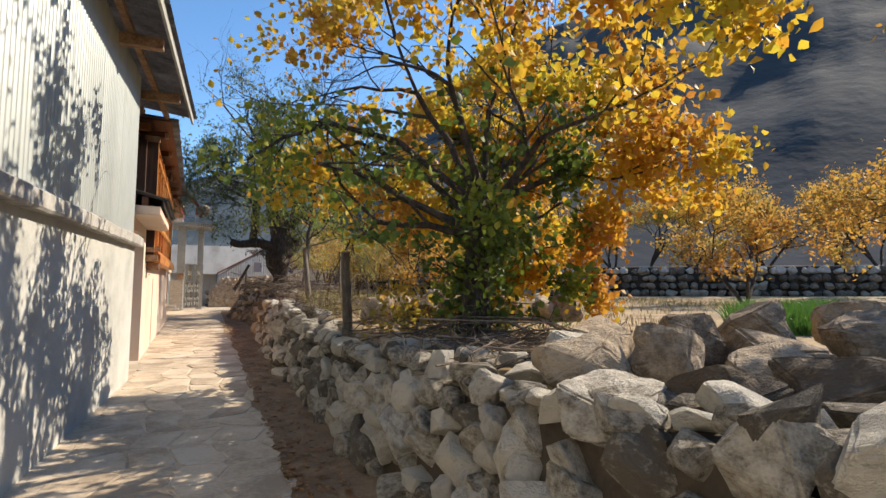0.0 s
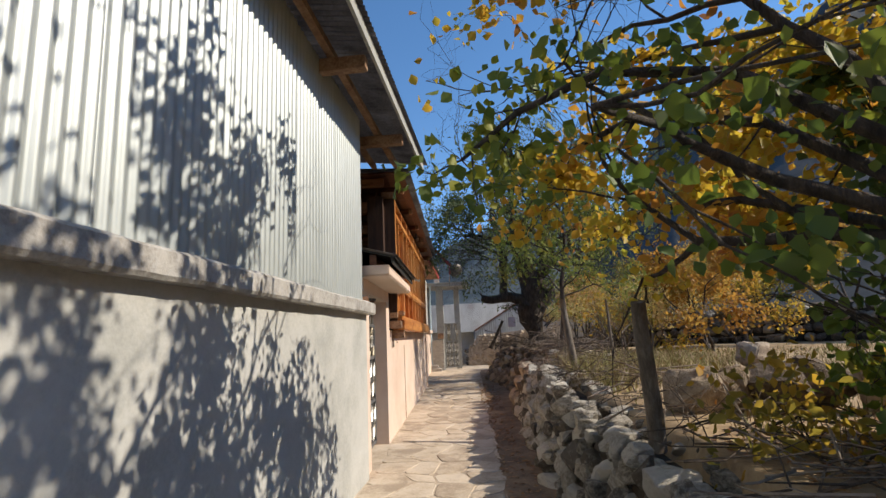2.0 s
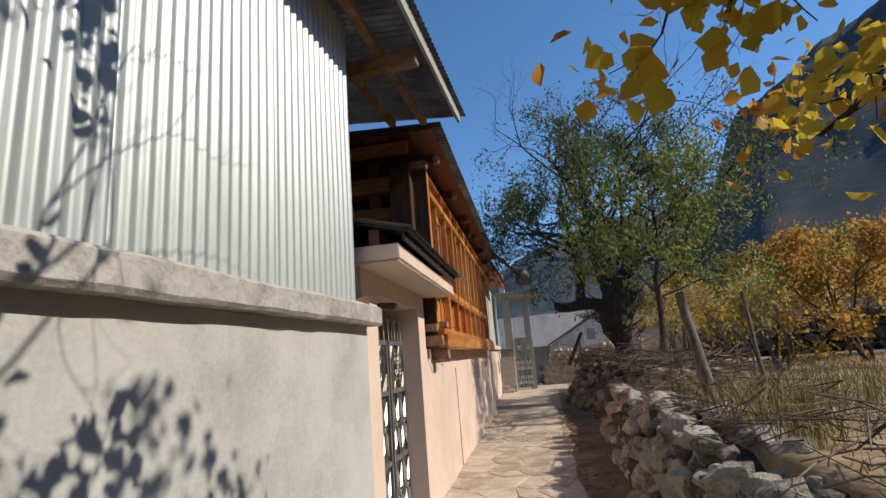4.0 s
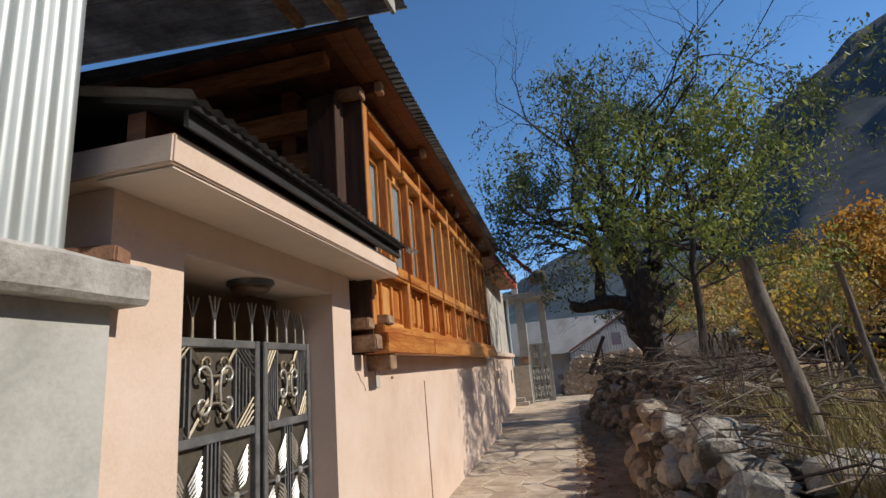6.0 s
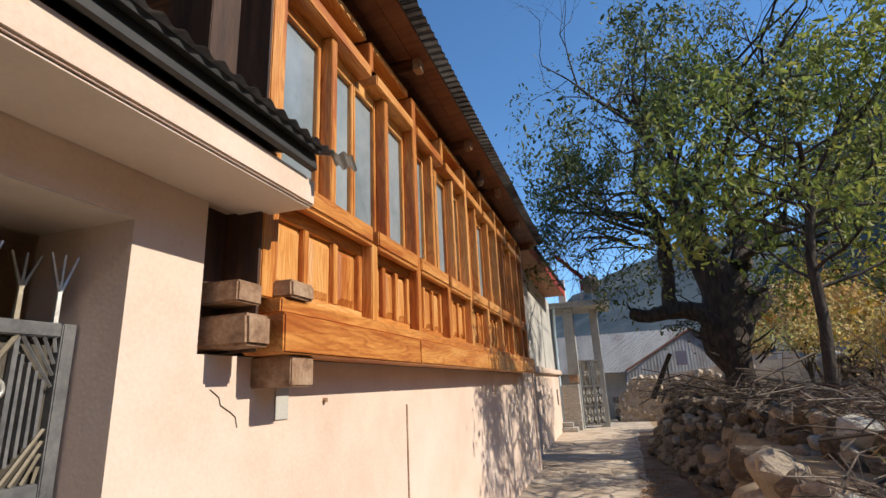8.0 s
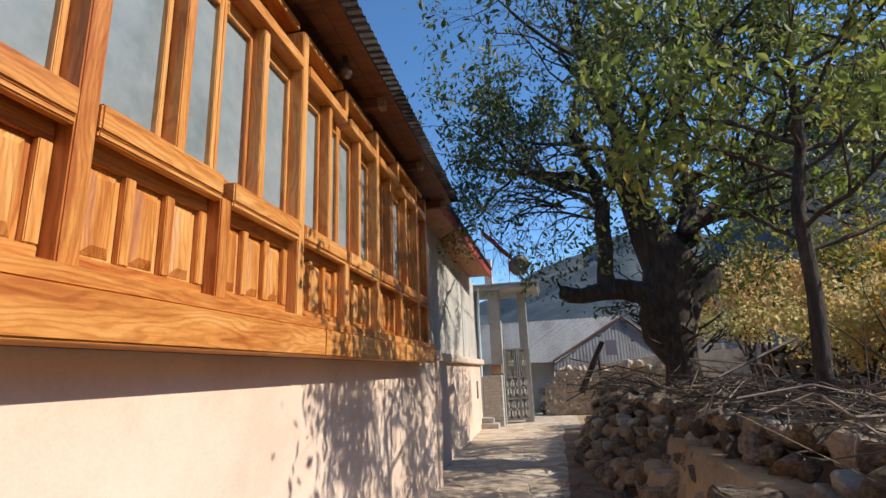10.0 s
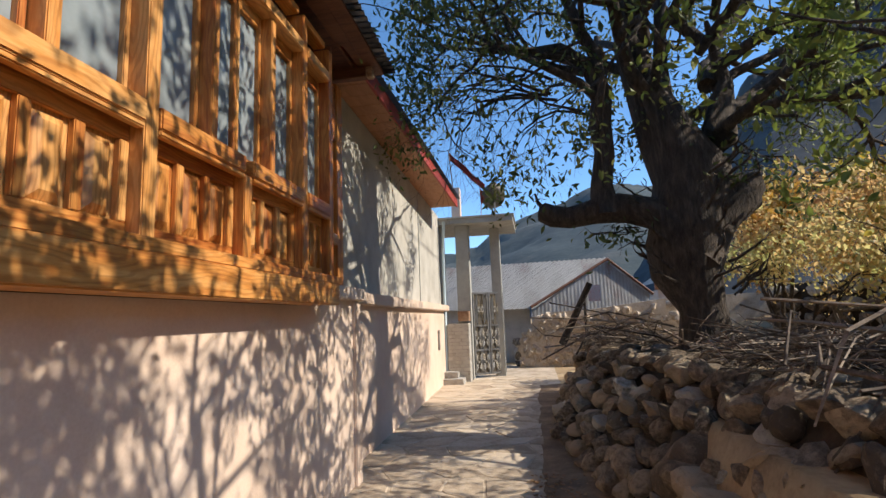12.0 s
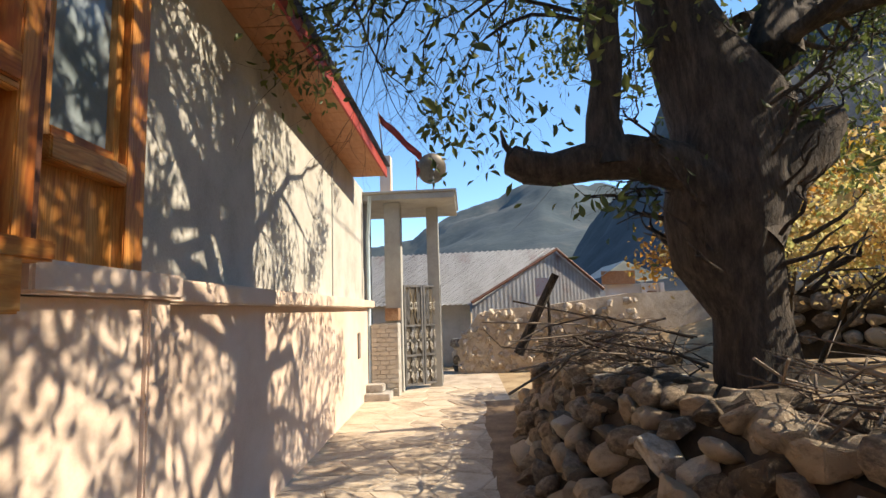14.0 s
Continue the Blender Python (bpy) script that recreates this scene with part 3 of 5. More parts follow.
# ---- iron gate ----
def scroll(c, zc, side, bm, x, size=0.85, upright=False, radius=0.008):
    """A C-scroll: two curls joined by a spine, opening away from the centre."""
    half = []
    for k in range(30):
        a = math.pi - 5.2 * (1 - k / 29)
        r = 0.052 - 0.036 * (1 - k / 29)
        half.append((0.075 + r * math.cos(a), 0.060 + r * math.sin(a)))
    path = half + [(0.018, 0.025), (0.016, 0.0), (0.018, -0.025)] + [(p, -q) for p, q in half[::-1]]
    pts = []
    for p, q in path:
        p, q = side * p * size, q * size
        pts.append((x, c + q, zc + p) if upright else (x, c + p, zc + q))
    return tube(pts, radius, 6, bm)


def build_gate(name, spans, height, m, label, spikes=True):
    """A two-leaf wrought-iron gate; local y across, z up, x out."""
    g = thing(name, label, "gate", m)
    for y0, y1 in spans:
        leaf_w = y1 - y0
        leaf = part("leaf", box(-0.02, 0.02, y0, y0 + 0.045, 0.04, height, bevel=0.004), IRON, g)
        part("leaf_stile", box(-0.02, 0.02, y1 - 0.045, y1, 0.04, height, bevel=0.004), IRON, leaf)
        for z in (0.04, 0.64, 1.265, height - 0.045):
            part("leaf_rail", box(-0.018, 0.018, y0 + 0.046, y1 - 0.046, z, z + 0.045, bevel=0.004), IRON, leaf)
        part("backing_sheet", box(-0.019, -0.014, y0 + 0.046, y1 - 0.046, 0.086, height - 0.046), BACKING, leaf, "dark backing sheet")
        c, zc = (y0 + y1) / 2, 1.311 + (height - 0.045 - 1.311) / 2
        hw, hh = leaf_w / 2 - 0.05, (height - 0.045 - 1.311) / 2
        curl = leaf_w / 0.70
        for sy in (-1, 1):
            edge = 0.52 * hw
            part("divider_bar", box(-0.008, 0.010, c + sy * edge - 0.007, c + sy * edge + 0.007, zc - hh, zc + hh), IRON, leaf)
            part("diagonal_bar", tube([(0.006, c - sy * edge, zc - hh), (0.006, c + sy * edge, zc + hh)], 0.009, 4), GATE_SHEET, leaf)
            for k in range(1, 5):
                f = k / 5
                y = c + sy * (edge + (hw - edge) * f)
                part("upright_bar", box(-0.008, 0.008, y - 0.005, y + 0.005, zc - hh + 0.03 + 0.12 * f, zc + hh - 0.03 - 0.12 * f), IRON, leaf)
            for sz in (-1, 1):
                for k in range(4):
                    o = 0.035 * k
                    part("corner_bar", tube([(0.008, c + sy * (edge + 0.012 + o * 0.9), zc + sz * hh), (0.008, c + sy * hw, zc + sz * (hh - 0.15 + o))], 0.006, 4), GATE_SHEET if sy * sz < 0 else IRON, leaf)
            part("scroll", scroll(c + sy * 0.014, zc, sy, None, 0.018, curl), SILVER, leaf, "white painted scroll", True)
            part("small_scroll", scroll(c, zc + sy * 0.05, sy, None, 0.012, min(1.05, curl), True), GATE_SHEET, leaf, "bronze painted scroll", True)
        part("boss", box(0.004, 0.02, c - 0.022, c + 0.022, zc - 0.022, zc + 0.022, bevel=0.006), GATE_SHEET, leaf)
        # leaf-shaped castings in the lower fields
        for z0, z1 in ((0.085, 0.64), (0.685, 1.265)):
            zc2 = (z0 + z1) / 2
            for sy in (-1, 1):
                cc = c + sy * leaf_w * 0.235
                for q in (-1, 1):
                    for w in (-1, 1):
                        bm = bmesh.new()
                        for k in range(6):
                            t = k / 5
                            tube([(0.008, cc + w * (0.015 + 0.02 * t), zc2 + q * (0.03 + 0.19 * (1 - t) * 0.5)), (0.016, cc + w * (0.055 + 0.01 * t), zc2 + q * (0.05 + 0.13 * (1 - t))), (0.010, cc + w * (0.105), zc2 + q * (0.10 + 0.14 * (1 - t)))], [0.004, 0.007, 0.003], 4, bm)
                        part("leaf_casting", bm, SILVER, leaf, "silver painted leaf casting")
                part("cross_bar", box(0.0, 0.010, cc - 0.11, cc + 0.11, zc2 - 0.006, zc2 + 0.006), IRON, leaf)
                part("boss", box(0.0, 0.022, cc - 0.02, cc + 0.02, zc2 - 0.02, zc2 + 0.02, bevel=0.006), SILVER, leaf)
            for o in (-0.045, -0.015, 0.015, 0.045):
                part("centre_bar", box(-0.01, 0.012, c + o - 0.006, c + o + 0.006, z0, z1), IRON, leaf)
        if spikes:
            for k in range(5):
                y = y0 + 0.06 + (leaf_w - 0.12) * k / 4
                bm = bmesh.new()
                tube([(0, y, height), (0, y, height + 0.12)], [0.011, 0.008], 5, bm)
                for d in (-0.042, 0.002, 0.045):
                    tube([(0, y, height + 0.09), (0, y + d, height + 0.225 - 0.02 * (k % 2))], [0.007, 0.004], 5, bm)
                part("finial", bm, GATE_SHEET if k % 2 else SILVER, leaf, "splayed bronze spike finial" if k % 2 else "splayed silver spike finial")
    return g


build_gate("wrought_iron_gate", ((-1.32, -0.53), (-0.49, 0.09)), 1.78, PINK_M @ pose(-0.2, 0, 0), "dark two-leaf wrought-iron gate with silver scrolls and spikes")


def build_ceiling_lamp():
    l = thing("ceiling_lamp", "round dome lamp under the gateway ceiling", "lamp", PINK_M @ pose(-0.16, -0.66, 2.12))
    bm = bmesh.new()
    rings = [(0.13, 0.0), (0.135, -0.02), (0.12, -0.03)]
    tube([(0, 0, z) for _, z in rings], [r for r, _ in rings], 24, bm)
    part("rim", bm, IRON, l, "dark metal rim", True)
    prof = [(0.115 * math.cos(a), -0.031 - 0.055 * math.sin(a)) for a in [k * math.pi / 16 for k in range(8)]]
    part("dome", tube([(0, 0, z) for _, z in prof], [r for r, _ in prof], 24), LAMP_GLASS, l, "", True)


build_ceiling_lamp()


def build_bulb():
    l = thing("eave_bulb", "white bulb hanging under the tin eave", "lamp", pose(-1.02, 14.73, 4.1))
    part("holder", tube([(0, 0, 0.12), (0, 0, 0.0)], 0.022, 10), BLACK, l)
    prof = [(0.02, 0.0), (0.045, -0.03), (0.06, -0.075), (0.05, -0.115), (0.015, -0.135)]
    part("glass", tube([(0, 0, z) for _, z in prof], [r for r, _ in prof], 14), LAMP_GLASS, l, "", True)


build_bulb()


# ---- cream house beyond ----
def build_cream_house():
    h = thing("cream_house", "cream plastered house on a pink plinth with a red eave", "house")
    turn = pose(-1.70, 26.55, 0, 0, 0, 1.84) @ pose(1.70, -26.55, 0)
    part("plinth", shift(box(-2.6, -1.70, 18.6, 26.55, 0, 1.74), turn), PINK, h, "thick pink plaster plinth")
    part("coping", shift(box(-2.6, -1.60, 18.86, 26.60, 1.742, 1.885, bevel=0.015, jitter=0.006), turn), PINK, h, "rough pink coping")
    part("upper_wall", shift(box(-2.6, -1.80, 18.15, 26.5, 1.887, 4.19), turn), CREAM, h, "cream plaster upper wall")
    part("wall_strip", shift(box(-1.802, -1.785, 23.7, 23.76, 1.887, 4.0), turn), GREY_PAINT, h)
    part("wall_niche_box", shift(box(-1.702, -1.67, 25.15, 25.32, 0.85, 1.3, bevel=0.008), turn), OLD_TIN, h, "dark meter box")
    n = 26
    for k in range(n):
        y = 18.1 + 7.4 * k / n
        part("soffit_board", box(-1.82, -1.16, y, y + 7.4 / n - 0.012, 4.20, 4.225), ORANGE_BOARD, h)
    part("fascia", box(-1.155, -1.125, 18.1, 25.5, 4.17, 4.36, bevel=0.005), RED_PAINT, h, "red painted fascia board")
    bm = corrugated(5.0, 7.5, 0.09, 0.022, thick=0.005)
    part("roof", shift(bm, pose(-1.06, 18.05, 4.38, 0, 0, 90) @ pose(0, 0, 0, 12, 0, 0)), OLD_TIN, h, "", True)
    part("rear_wall", box(-8, -2.6, 18.1, 26.5, 0, 4.2), CREAM, h)


build_cream_house()


def build_porch():
    p = thing("gateway_porch", "grey cement gateway porch with a flat slab roof", "porch")
    part("pillar", box(-1.40, -1.06, 26.7, 27.04, 0, 3.95, bevel=0.015), GREY_PAINT, p)
    part("pillar", box(-0.56, -0.30, 27.4, 27.66, 0, 3.95, bevel=0.015), GREY_PAINT, p)
    part("pillar", box(-1.95, -1.72, 26.7, 26.95, 0, 3.95, bevel=0.015), GREY_PAINT, p)
    part("slab", box(-2.1, 0.12, 26.45, 28.6, 3.952, 4.08, bevel=0.012), GREY_PAINT, p, "thin projecting slab roof")
    part("slab_edge", box(-2.1, 0.16, 26.40, 28.65, 4.082, 4.13, bevel=0.012), CREAM, p)
    part("parapet_block", box(-1.45, -1.22, 26.6, 26.85, 4.132, 4.95, bevel=0.01), PINK, p, "weathered pink parapet post")
    base = part("brick_base", box(-1.61, -1.09, 26.26, 26.69, 0, 1.42, bevel=0.01), CONCRETE, p, "grey brick pier")
    rng = random.Random(17)
    for row in range(16):
        for k in range(3):
            x0 = -1.62 + 0.18 * k + (0.0 if row % 2 else -0.06)
            x1 = min(-1.08, x0 + 0.17)
            x0 = max(-1.62, x0)
            if x1 - x0 > 0.05:
                part("brick", box(x0, x1, 26.245, 26.30, 0.01 + row * 0.088, 0.085 + row * 0.088, bevel=0.006, jitter=0.003), CREAM, base)
    part("meter_box", box(-1.35, -1.08, 26.3, 26.66, 1.47, 1.72, bevel=0.012), GREY_WOOD, p)
    part("pipe", tube([(-1.66, 26.30, 0.1), (-1.66, 26.28, 3.2), (-1.62, 26.3, 4.0)], 0.035, 10), BLUE_PIPE, p, "pale blue plastic drainpipe", True)
    part("step", box(-1.78, -1.2, 25.75, 26.24, 0, 0.14, bevel=0.015), CONCRETE, p)
    part("step", box(-1.72, -1.35, 25.95, 26.24, 0.142, 0.28, bevel=0.015), CONCRETE, p)


build_porch()
build_gate("porch_gate", ((0.0, 0.465), (0.485, 0.95)), 2.15, pose(-1.05, 26.95, 0.05, 0, 0, -53), "grey iron gate leaf between two cement pillars", False)


def build_dish():
    d = thing("satellite_dish", "dark round satellite dish on the porch roof", "satellite dish", pose(-0.35, 27.1, 4.13))
    part("mast", tube([(0, 0, 0), (0, 0, 0.45)], 0.02, 8), IRON, d)
    prof = [(0.02 + 0.33 * math.sin(a), 0.10 - 0.33 * 0.5 * math.cos(a)) for a in [k * 0.2 for k in range(0, 8)]]
    part("reflector", shift(tube([(0, 0, z) for _, z in prof], [r for r, _ in prof], 22, caps=False), pose(0, 0, 0.62, 68, 0, 205)), BACKING, d, "", True)
    part("feed_arm", tube([(0, 0, 0.5), (0.12, -0.3, 0.62)], 0.01, 6), IRON, d)


build_dish()


# ---- barn, yard wall, shed ----
POSTER = surface("faded_poster", [(0.42, 0.36, 0.34), (0.50, 0.40, 0.37), (0.48, 0.24, 0.22)], 9, 40, 0.8, 0.0)


def build_barn():
    b = thing("tin_roofed_barn", "low barn with a dull corrugated roof and patched gable", "barn")
    E, A, R = Vector((0.42, 30.9, 1.82)), Vector((3.0, 32.0, 3.37)), Vector((4.6, 32.9, 2.15))
    L, M = Vector((-7.0, 33.0, 3.45)), Vector((-8.5, 31.9, 1.9))

    def slope(a, b1, c, d, n, name, material):
        """A corrugated sheet between the edges a-b1 (eave) and d-c (ridge)."""
        bm = bmesh.new()
        nor = (b1 - a).cross(d - a).normalized()
        rows = []
        for j in range(2):
            p, q = (a, b1) if j == 0 else (d, c)
            rows.append([bm.verts.new(p.lerp(q, i / n) + nor * 0.025 * math.sin(i * math.pi / 4)) for i in range(n + 1)])
        for i in range(n):
            bm.faces.new((rows[0][i], rows[0][i + 1], rows[1][i + 1], rows[1][i]))
        bmesh.ops.solidify(bm, geom=bm.faces[:], thickness=0.01)
        return part(name, bm, material, b, "", True)

    slope(E + Vector((0.1, -0.15, -0.05)), M, L, A + Vector((0.15, -0.1, 0.06)), 480, "roof", BARN_TIN)
    slope(R + Vector((0.15, 0, -0.08)), R + Vector((-1, 5, 0)), A + Vector((-1, 5, 0)), A + Vector((0.15, -0.1, 0.06)), 200, "roof", BARN_TIN)
    # gable of upright corrugated sheets
    bm = bmesh.new()
    n = 200
    base, top = [], []
    for i in range(n + 1):
        f = i / n
        p = E.lerp(Vector((A.x, A.y, 0)), f / 0.6) if f < 0.6 else Vector((A.x, A.y, 0)).lerp(R, (f - 0.6) / 0.4)
        z = E.z + (A.z - E.z) * f / 0.6 if f < 0.6 else A.z + (R.z - A.z) * (f - 0.6) / 0.4
        w = 0.006 * math.sin(i * math.pi / 3)
        base.append(bm.verts.new((p.x, p.y + w, 0.0)))
        top.append(bm.verts.new((p.x, p.y + w, z)))
    for i in range(n):
        bm.faces.new((base[i], base[i + 1], top[i + 1], top[i]))
    bmesh.ops.solidify(bm, geom=bm.faces[:], thickness=0.02)
    part("gable", bm, BARN_TIN, b, "grey upright corrugated gable")
    part("patch", box(2.35, 2.75, 31.55, 31.575, 1.95, 2.5), POSTER, b, "faded pink poster sheet")
    part("barge_board", tube([E + Vector((0, -0.12, 0)), A + Vector((0.1, -0.12, 0.02)), R + Vector((0.1, -0.1, 0))], 0.05, 6), DARK_PINE, b)
    part("front_wall", box(-8, 0.38, 31.3, 31.6, 0, 1.85), CREAM, b)
    return b


build_barn()


def build_shed():
    s = thing("garden_shed", "small whitewashed shed with an orange gable and tin roof", "shed", pose(6.6, 36, 0.9))
    part("wall", box(-1.0, 1.1, 0, 2.2, -0.9, 1.5), SOFFIT, s)
    part("gable", box(-1.15, 0.1, -0.25, -0.15, 1.5, 2.0, bevel=0.01), ORANGE_BOARD, s)
    bm = bmesh.new()
    vs = [bm.verts.new(p) for p in ((-0.35, -0.5, 2.35), (1.25, -0.5, 1.65), (1.25, 2.6, 1.65), (-0.35, 2.6, 2.35))]
    bm.faces.new(vs)
    vs2 = [bm.verts.new(p) for p in ((-0.35, -0.5, 2.355), (-1.3, -0.5, 1.75), (-1.3, 2.6, 1.75), (-0.35, 2.6, 2.355))]
    bm.faces.new(vs2[::-1])
    bmesh.ops.solidify(bm, geom=bm.faces[:], thickness=0.03)
    part("roof", bm, ZINC, s)
    part("pillar", box(0.25, 0.45, -0.4, -0.2, -0.9, 1.5, bevel=0.01), SOFFIT, s)
    part("pillar", box(0.95, 1.1, -0.4, -0.2, -0.9, 1.5, bevel=0.01), SOFFIT, s)
    part("door", box(0.46, 0.94, -0.05, -0.01, -0.9, 1.2, bevel=0.01), LOG, s)


build_shed()


# ---- stone walls ----
def rock_mesh(k, material):
    rng = random.Random(100 + k)
    bm = bmesh.new()
    for _ in range(15):
        v = Vector((rng.gauss(0, 1), rng.gauss(0, 1), rng.gauss(0, 1))).normalized()
        v = Vector([math.copysign(abs(c) ** 0.75, c) for c in v])
        bm.verts.new(v * rng.uniform(0.46, 0.58))
    r = bmesh.ops.convex_hull(bm, input=bm.verts[:])
    bmesh.ops.delete(bm, geom=[v for v in bm.verts if not v.link_faces], context="VERTS")
    bmesh.ops.dissolve_limit(bm, angle_limit=radians(16), verts=bm.verts[:], edges=bm.edges[:])
    bmesh.ops.bevel(bm, geom=bm.edges[:], offset=0.03, segments=2, affect="EDGES", clamp_overlap=True)
    bmesh.ops.triangulate(bm, faces=bm.faces[:])
    bmesh.ops.subdivide_edges(bm, edges=[e for e in bm.edges if e.calc_length() > 0.2], cuts=1)
    bmesh.ops.triangulate(bm, faces=bm.faces[:])
    for v in bm.verts:
        v.co += v.co.normalized() * 0.028 * noise.fractal(v.co * 3.2 + Vector((k, 0, 0)), 1.0, 2.0, 4)
    return finish("stone", bm, material)


ROCKS = [rock_mesh(k, STONE) for k in range(14)]


def cobble_mesh(k, material):
    bm = bmesh.new()
    bmesh.ops.create_icosphere(bm, subdivisions=2, radius=0.52)
    rng = random.Random(500 + k)
    cuts = [Vector((rng.gauss(0, 1), rng.gauss(0, 1), rng.gauss(0, 1))).normalized() for _ in range(5)]
    for v in bm.verts:
        for c in cuts:
            over = v.co.dot(c) - 0.36
            if over > 0:
                v.co -= c * over * 0.8
        v.co += v.co.normalized() * 0.09 * noise.fractal(v.co * 2.2 + Vector((k * 3.0, 0, 0)), 1.0, 2.0, 3)
    return finish("stone", bm, material, True)


PALE_ROCKS = [rock_mesh(k + 40, PAVING) for k in range(8)]
ANGULAR_BROWN = [rock_mesh(k + 80, STONE_BROWN) for k in range(10)]
BROWN_ROCKS = [cobble_mesh(k, STONE_BROWN) for k in range(12)] + ANGULAR_BROWN[:8]


MIXED_ROCKS = BROWN_ROCKS + ANGULAR_BROWN + ROCKS[:4]


def lay(parent, meshes, place, size, rng, tilt=0.5):
    ob = new("stone", rng.choice(meshes))
    ob.parent = parent
    ob.matrix_basis = Matrix.LocRotScale(place, Euler((rng.uniform(-tilt, tilt), rng.uniform(-tilt, tilt), rng.uniform(0, 6.28))), size)
    return ob


def dry_wall(name, label, line, height, size, meshes, seed, thick=0.55, lean=0.12, cap=1.0, limit=290):
    """Courses of stones along a line of (x, y) with the face on its left-hand (-x) side."""
    rng = random.Random(seed)
    w = thing(name, label, "stone wall")
    count = 0
    lengths = [math.dist(a, b) for a, b in zip(line, line[1:])]
    total = sum(lengths)

    def at(d):
        for (a, b), s in zip(zip(line, line[1:]), lengths):
            if d <= s:
                f = d / s
                t = Vector((b[0] - a[0], b[1] - a[1], 0)).normalized()
                return Vector((a[0] + (b[0] - a[0]) * f, a[1] + (b[1] - a[1]) * f, 0)), t
            d -= s
        t = Vector((line[-1][0] - line[-2][0], line[-1][1] - line[-2][1], 0)).normalized()
        return Vector((line[-1][0], line[-1][1], 0)), t

    # earth core, coloured near black to stand for shade between the stones
    bm = bmesh.new()
    rows = []
    n = int(total / 0.4)
    for i in range(n + 1):
        p, t = at(total * i / n)
        side = Vector((t.y, -t.x, 0))
        h = height(p.y) - 0.12
        rows.append([bm.verts.new(p + side * s + Vector((0, 0, z))) for s, z in ((0.13, -0.05), (0.13 + lean * h, h), (thick + 0.3, h), (thick + 0.3, -0.05))])
    for a, b in zip(rows, rows[1:]):
        for k in range(4):
            bm.faces.new((a[k], a[(k + 1) % 4], b[(k + 1) % 4], b[k]))
    bm.faces.new(rows[0])
    bm.faces.new(rows[-1][::-1])
    bmesh.ops.recalc_face_normals(bm, faces=bm.faces[:])
    part("core", bm, GAP_SHADE, w, "earth and rubble core, near black as gap shade")
    z = 0.0
    while z < 1.6:
        s = size * (1.15 - 0.25 * min(1, z))
        d = rng.uniform(0, s)
        while d < total:
            p, t = at(d)
            side = Vector((t.y, -t.x, 0))
            l = s * rng.choice((0.6, 0.8, 1.0, 1.2, 1.5, 1.9)) * rng.uniform(0.85, 1.15)
            hh = s * rng.uniform(0.6, 1.2)
            if z + 0.25 * s < height(p.y) and count < limit * 3:
                big = rng.random() < 0.14
                k = 1.35 if big else 1.0
                lay(w, meshes, p + side * (0.14 + lean * z + rng.uniform(-0.03, 0.05)) + Vector((0, 0, z + hh / 2 + rng.uniform(-0.04, 0.04))), (l * 1.0 * k, s * rng.uniform(0.9, 1.3) * k, hh * 1.02 * k), rng, 0.55).rotation_euler.z = math.atan2(t.y, t.x) + rng.uniform(-0.4, 0.4)
                count += 1
            d += l * 0.95
        z += s * 0.78
    # end face
    p, t = at(0.0)
    side = Vector((t.y, -t.x, 0))
    z = 0.0
    while z < height(p.y) - 0.05:
        off = 0.1 + lean * z
        while off < thick + 0.35:
            s = size * rng.uniform(1.0, 1.7)
            lay(w, meshes, p + side * (off + s * 0.4) - t * rng.uniform(-0.02, 0.08) + Vector((0, 0, z + size * 0.5)), (s * 1.1, s, s * 0.85), rng, 0.5)
            off += s * 0.85
        z += size * 0.9
    # capping stones over the top
    d = 0.0
    while d < total:
        p, t = at(d)
        side = Vector((t.y, -t.x, 0))
        for off in (0.18 + lean * height(p.y), 0.52 + lean * height(p.y)):
            s = size * cap * rng.uniform(0.8, 1.5)
            lay(w, meshes, p + side * (off + rng.uniform(-0.08, 0.08)) + Vector((0, 0, height(p.y) - 0.04 + rng.uniform(-0.03, 0.05))), (s * 1.35, s * 1.05, s * 0.62), rng, 0.25)
        d += size * cap * 1.25
    return w


def first_height(y):
    return 0.86 + 0.05 * noise.noise((y * 0.8, 0, 0)) - (0.10 if 4.0 < y < 8.5 else 0.0) + (0.06 if y < 2.2 else 0)


def second_height(y):
    return 1.06 + 0.08 * noise.noise((y * 0.7, 4, 0))


dry_wall("dry_stone_wall", "low dry-stone wall of pale angular field stones", [(1.25, -3.0), (1.0, 1.5), (0.90, 4.0), (0.88, 8.0), (0.95, 12.5)], first_height, 0.178, ROCKS, 5, thick=0.8, lean=0.35)
dry_wall("brown_stone_wall", "shaded dry-stone wall of rounded brown boulders", [(1.30, 12.6), (1.25, 15.0), (1.05, 17.5), (0.85, 19.0), (0.62, 20.5), (0.72, 22.3), (1.0, 24.4), (2.4, 25.2)], second_height, 0.19, MIXED_ROCKS, 8, thick=1.5, lean=0.75, limit=400)


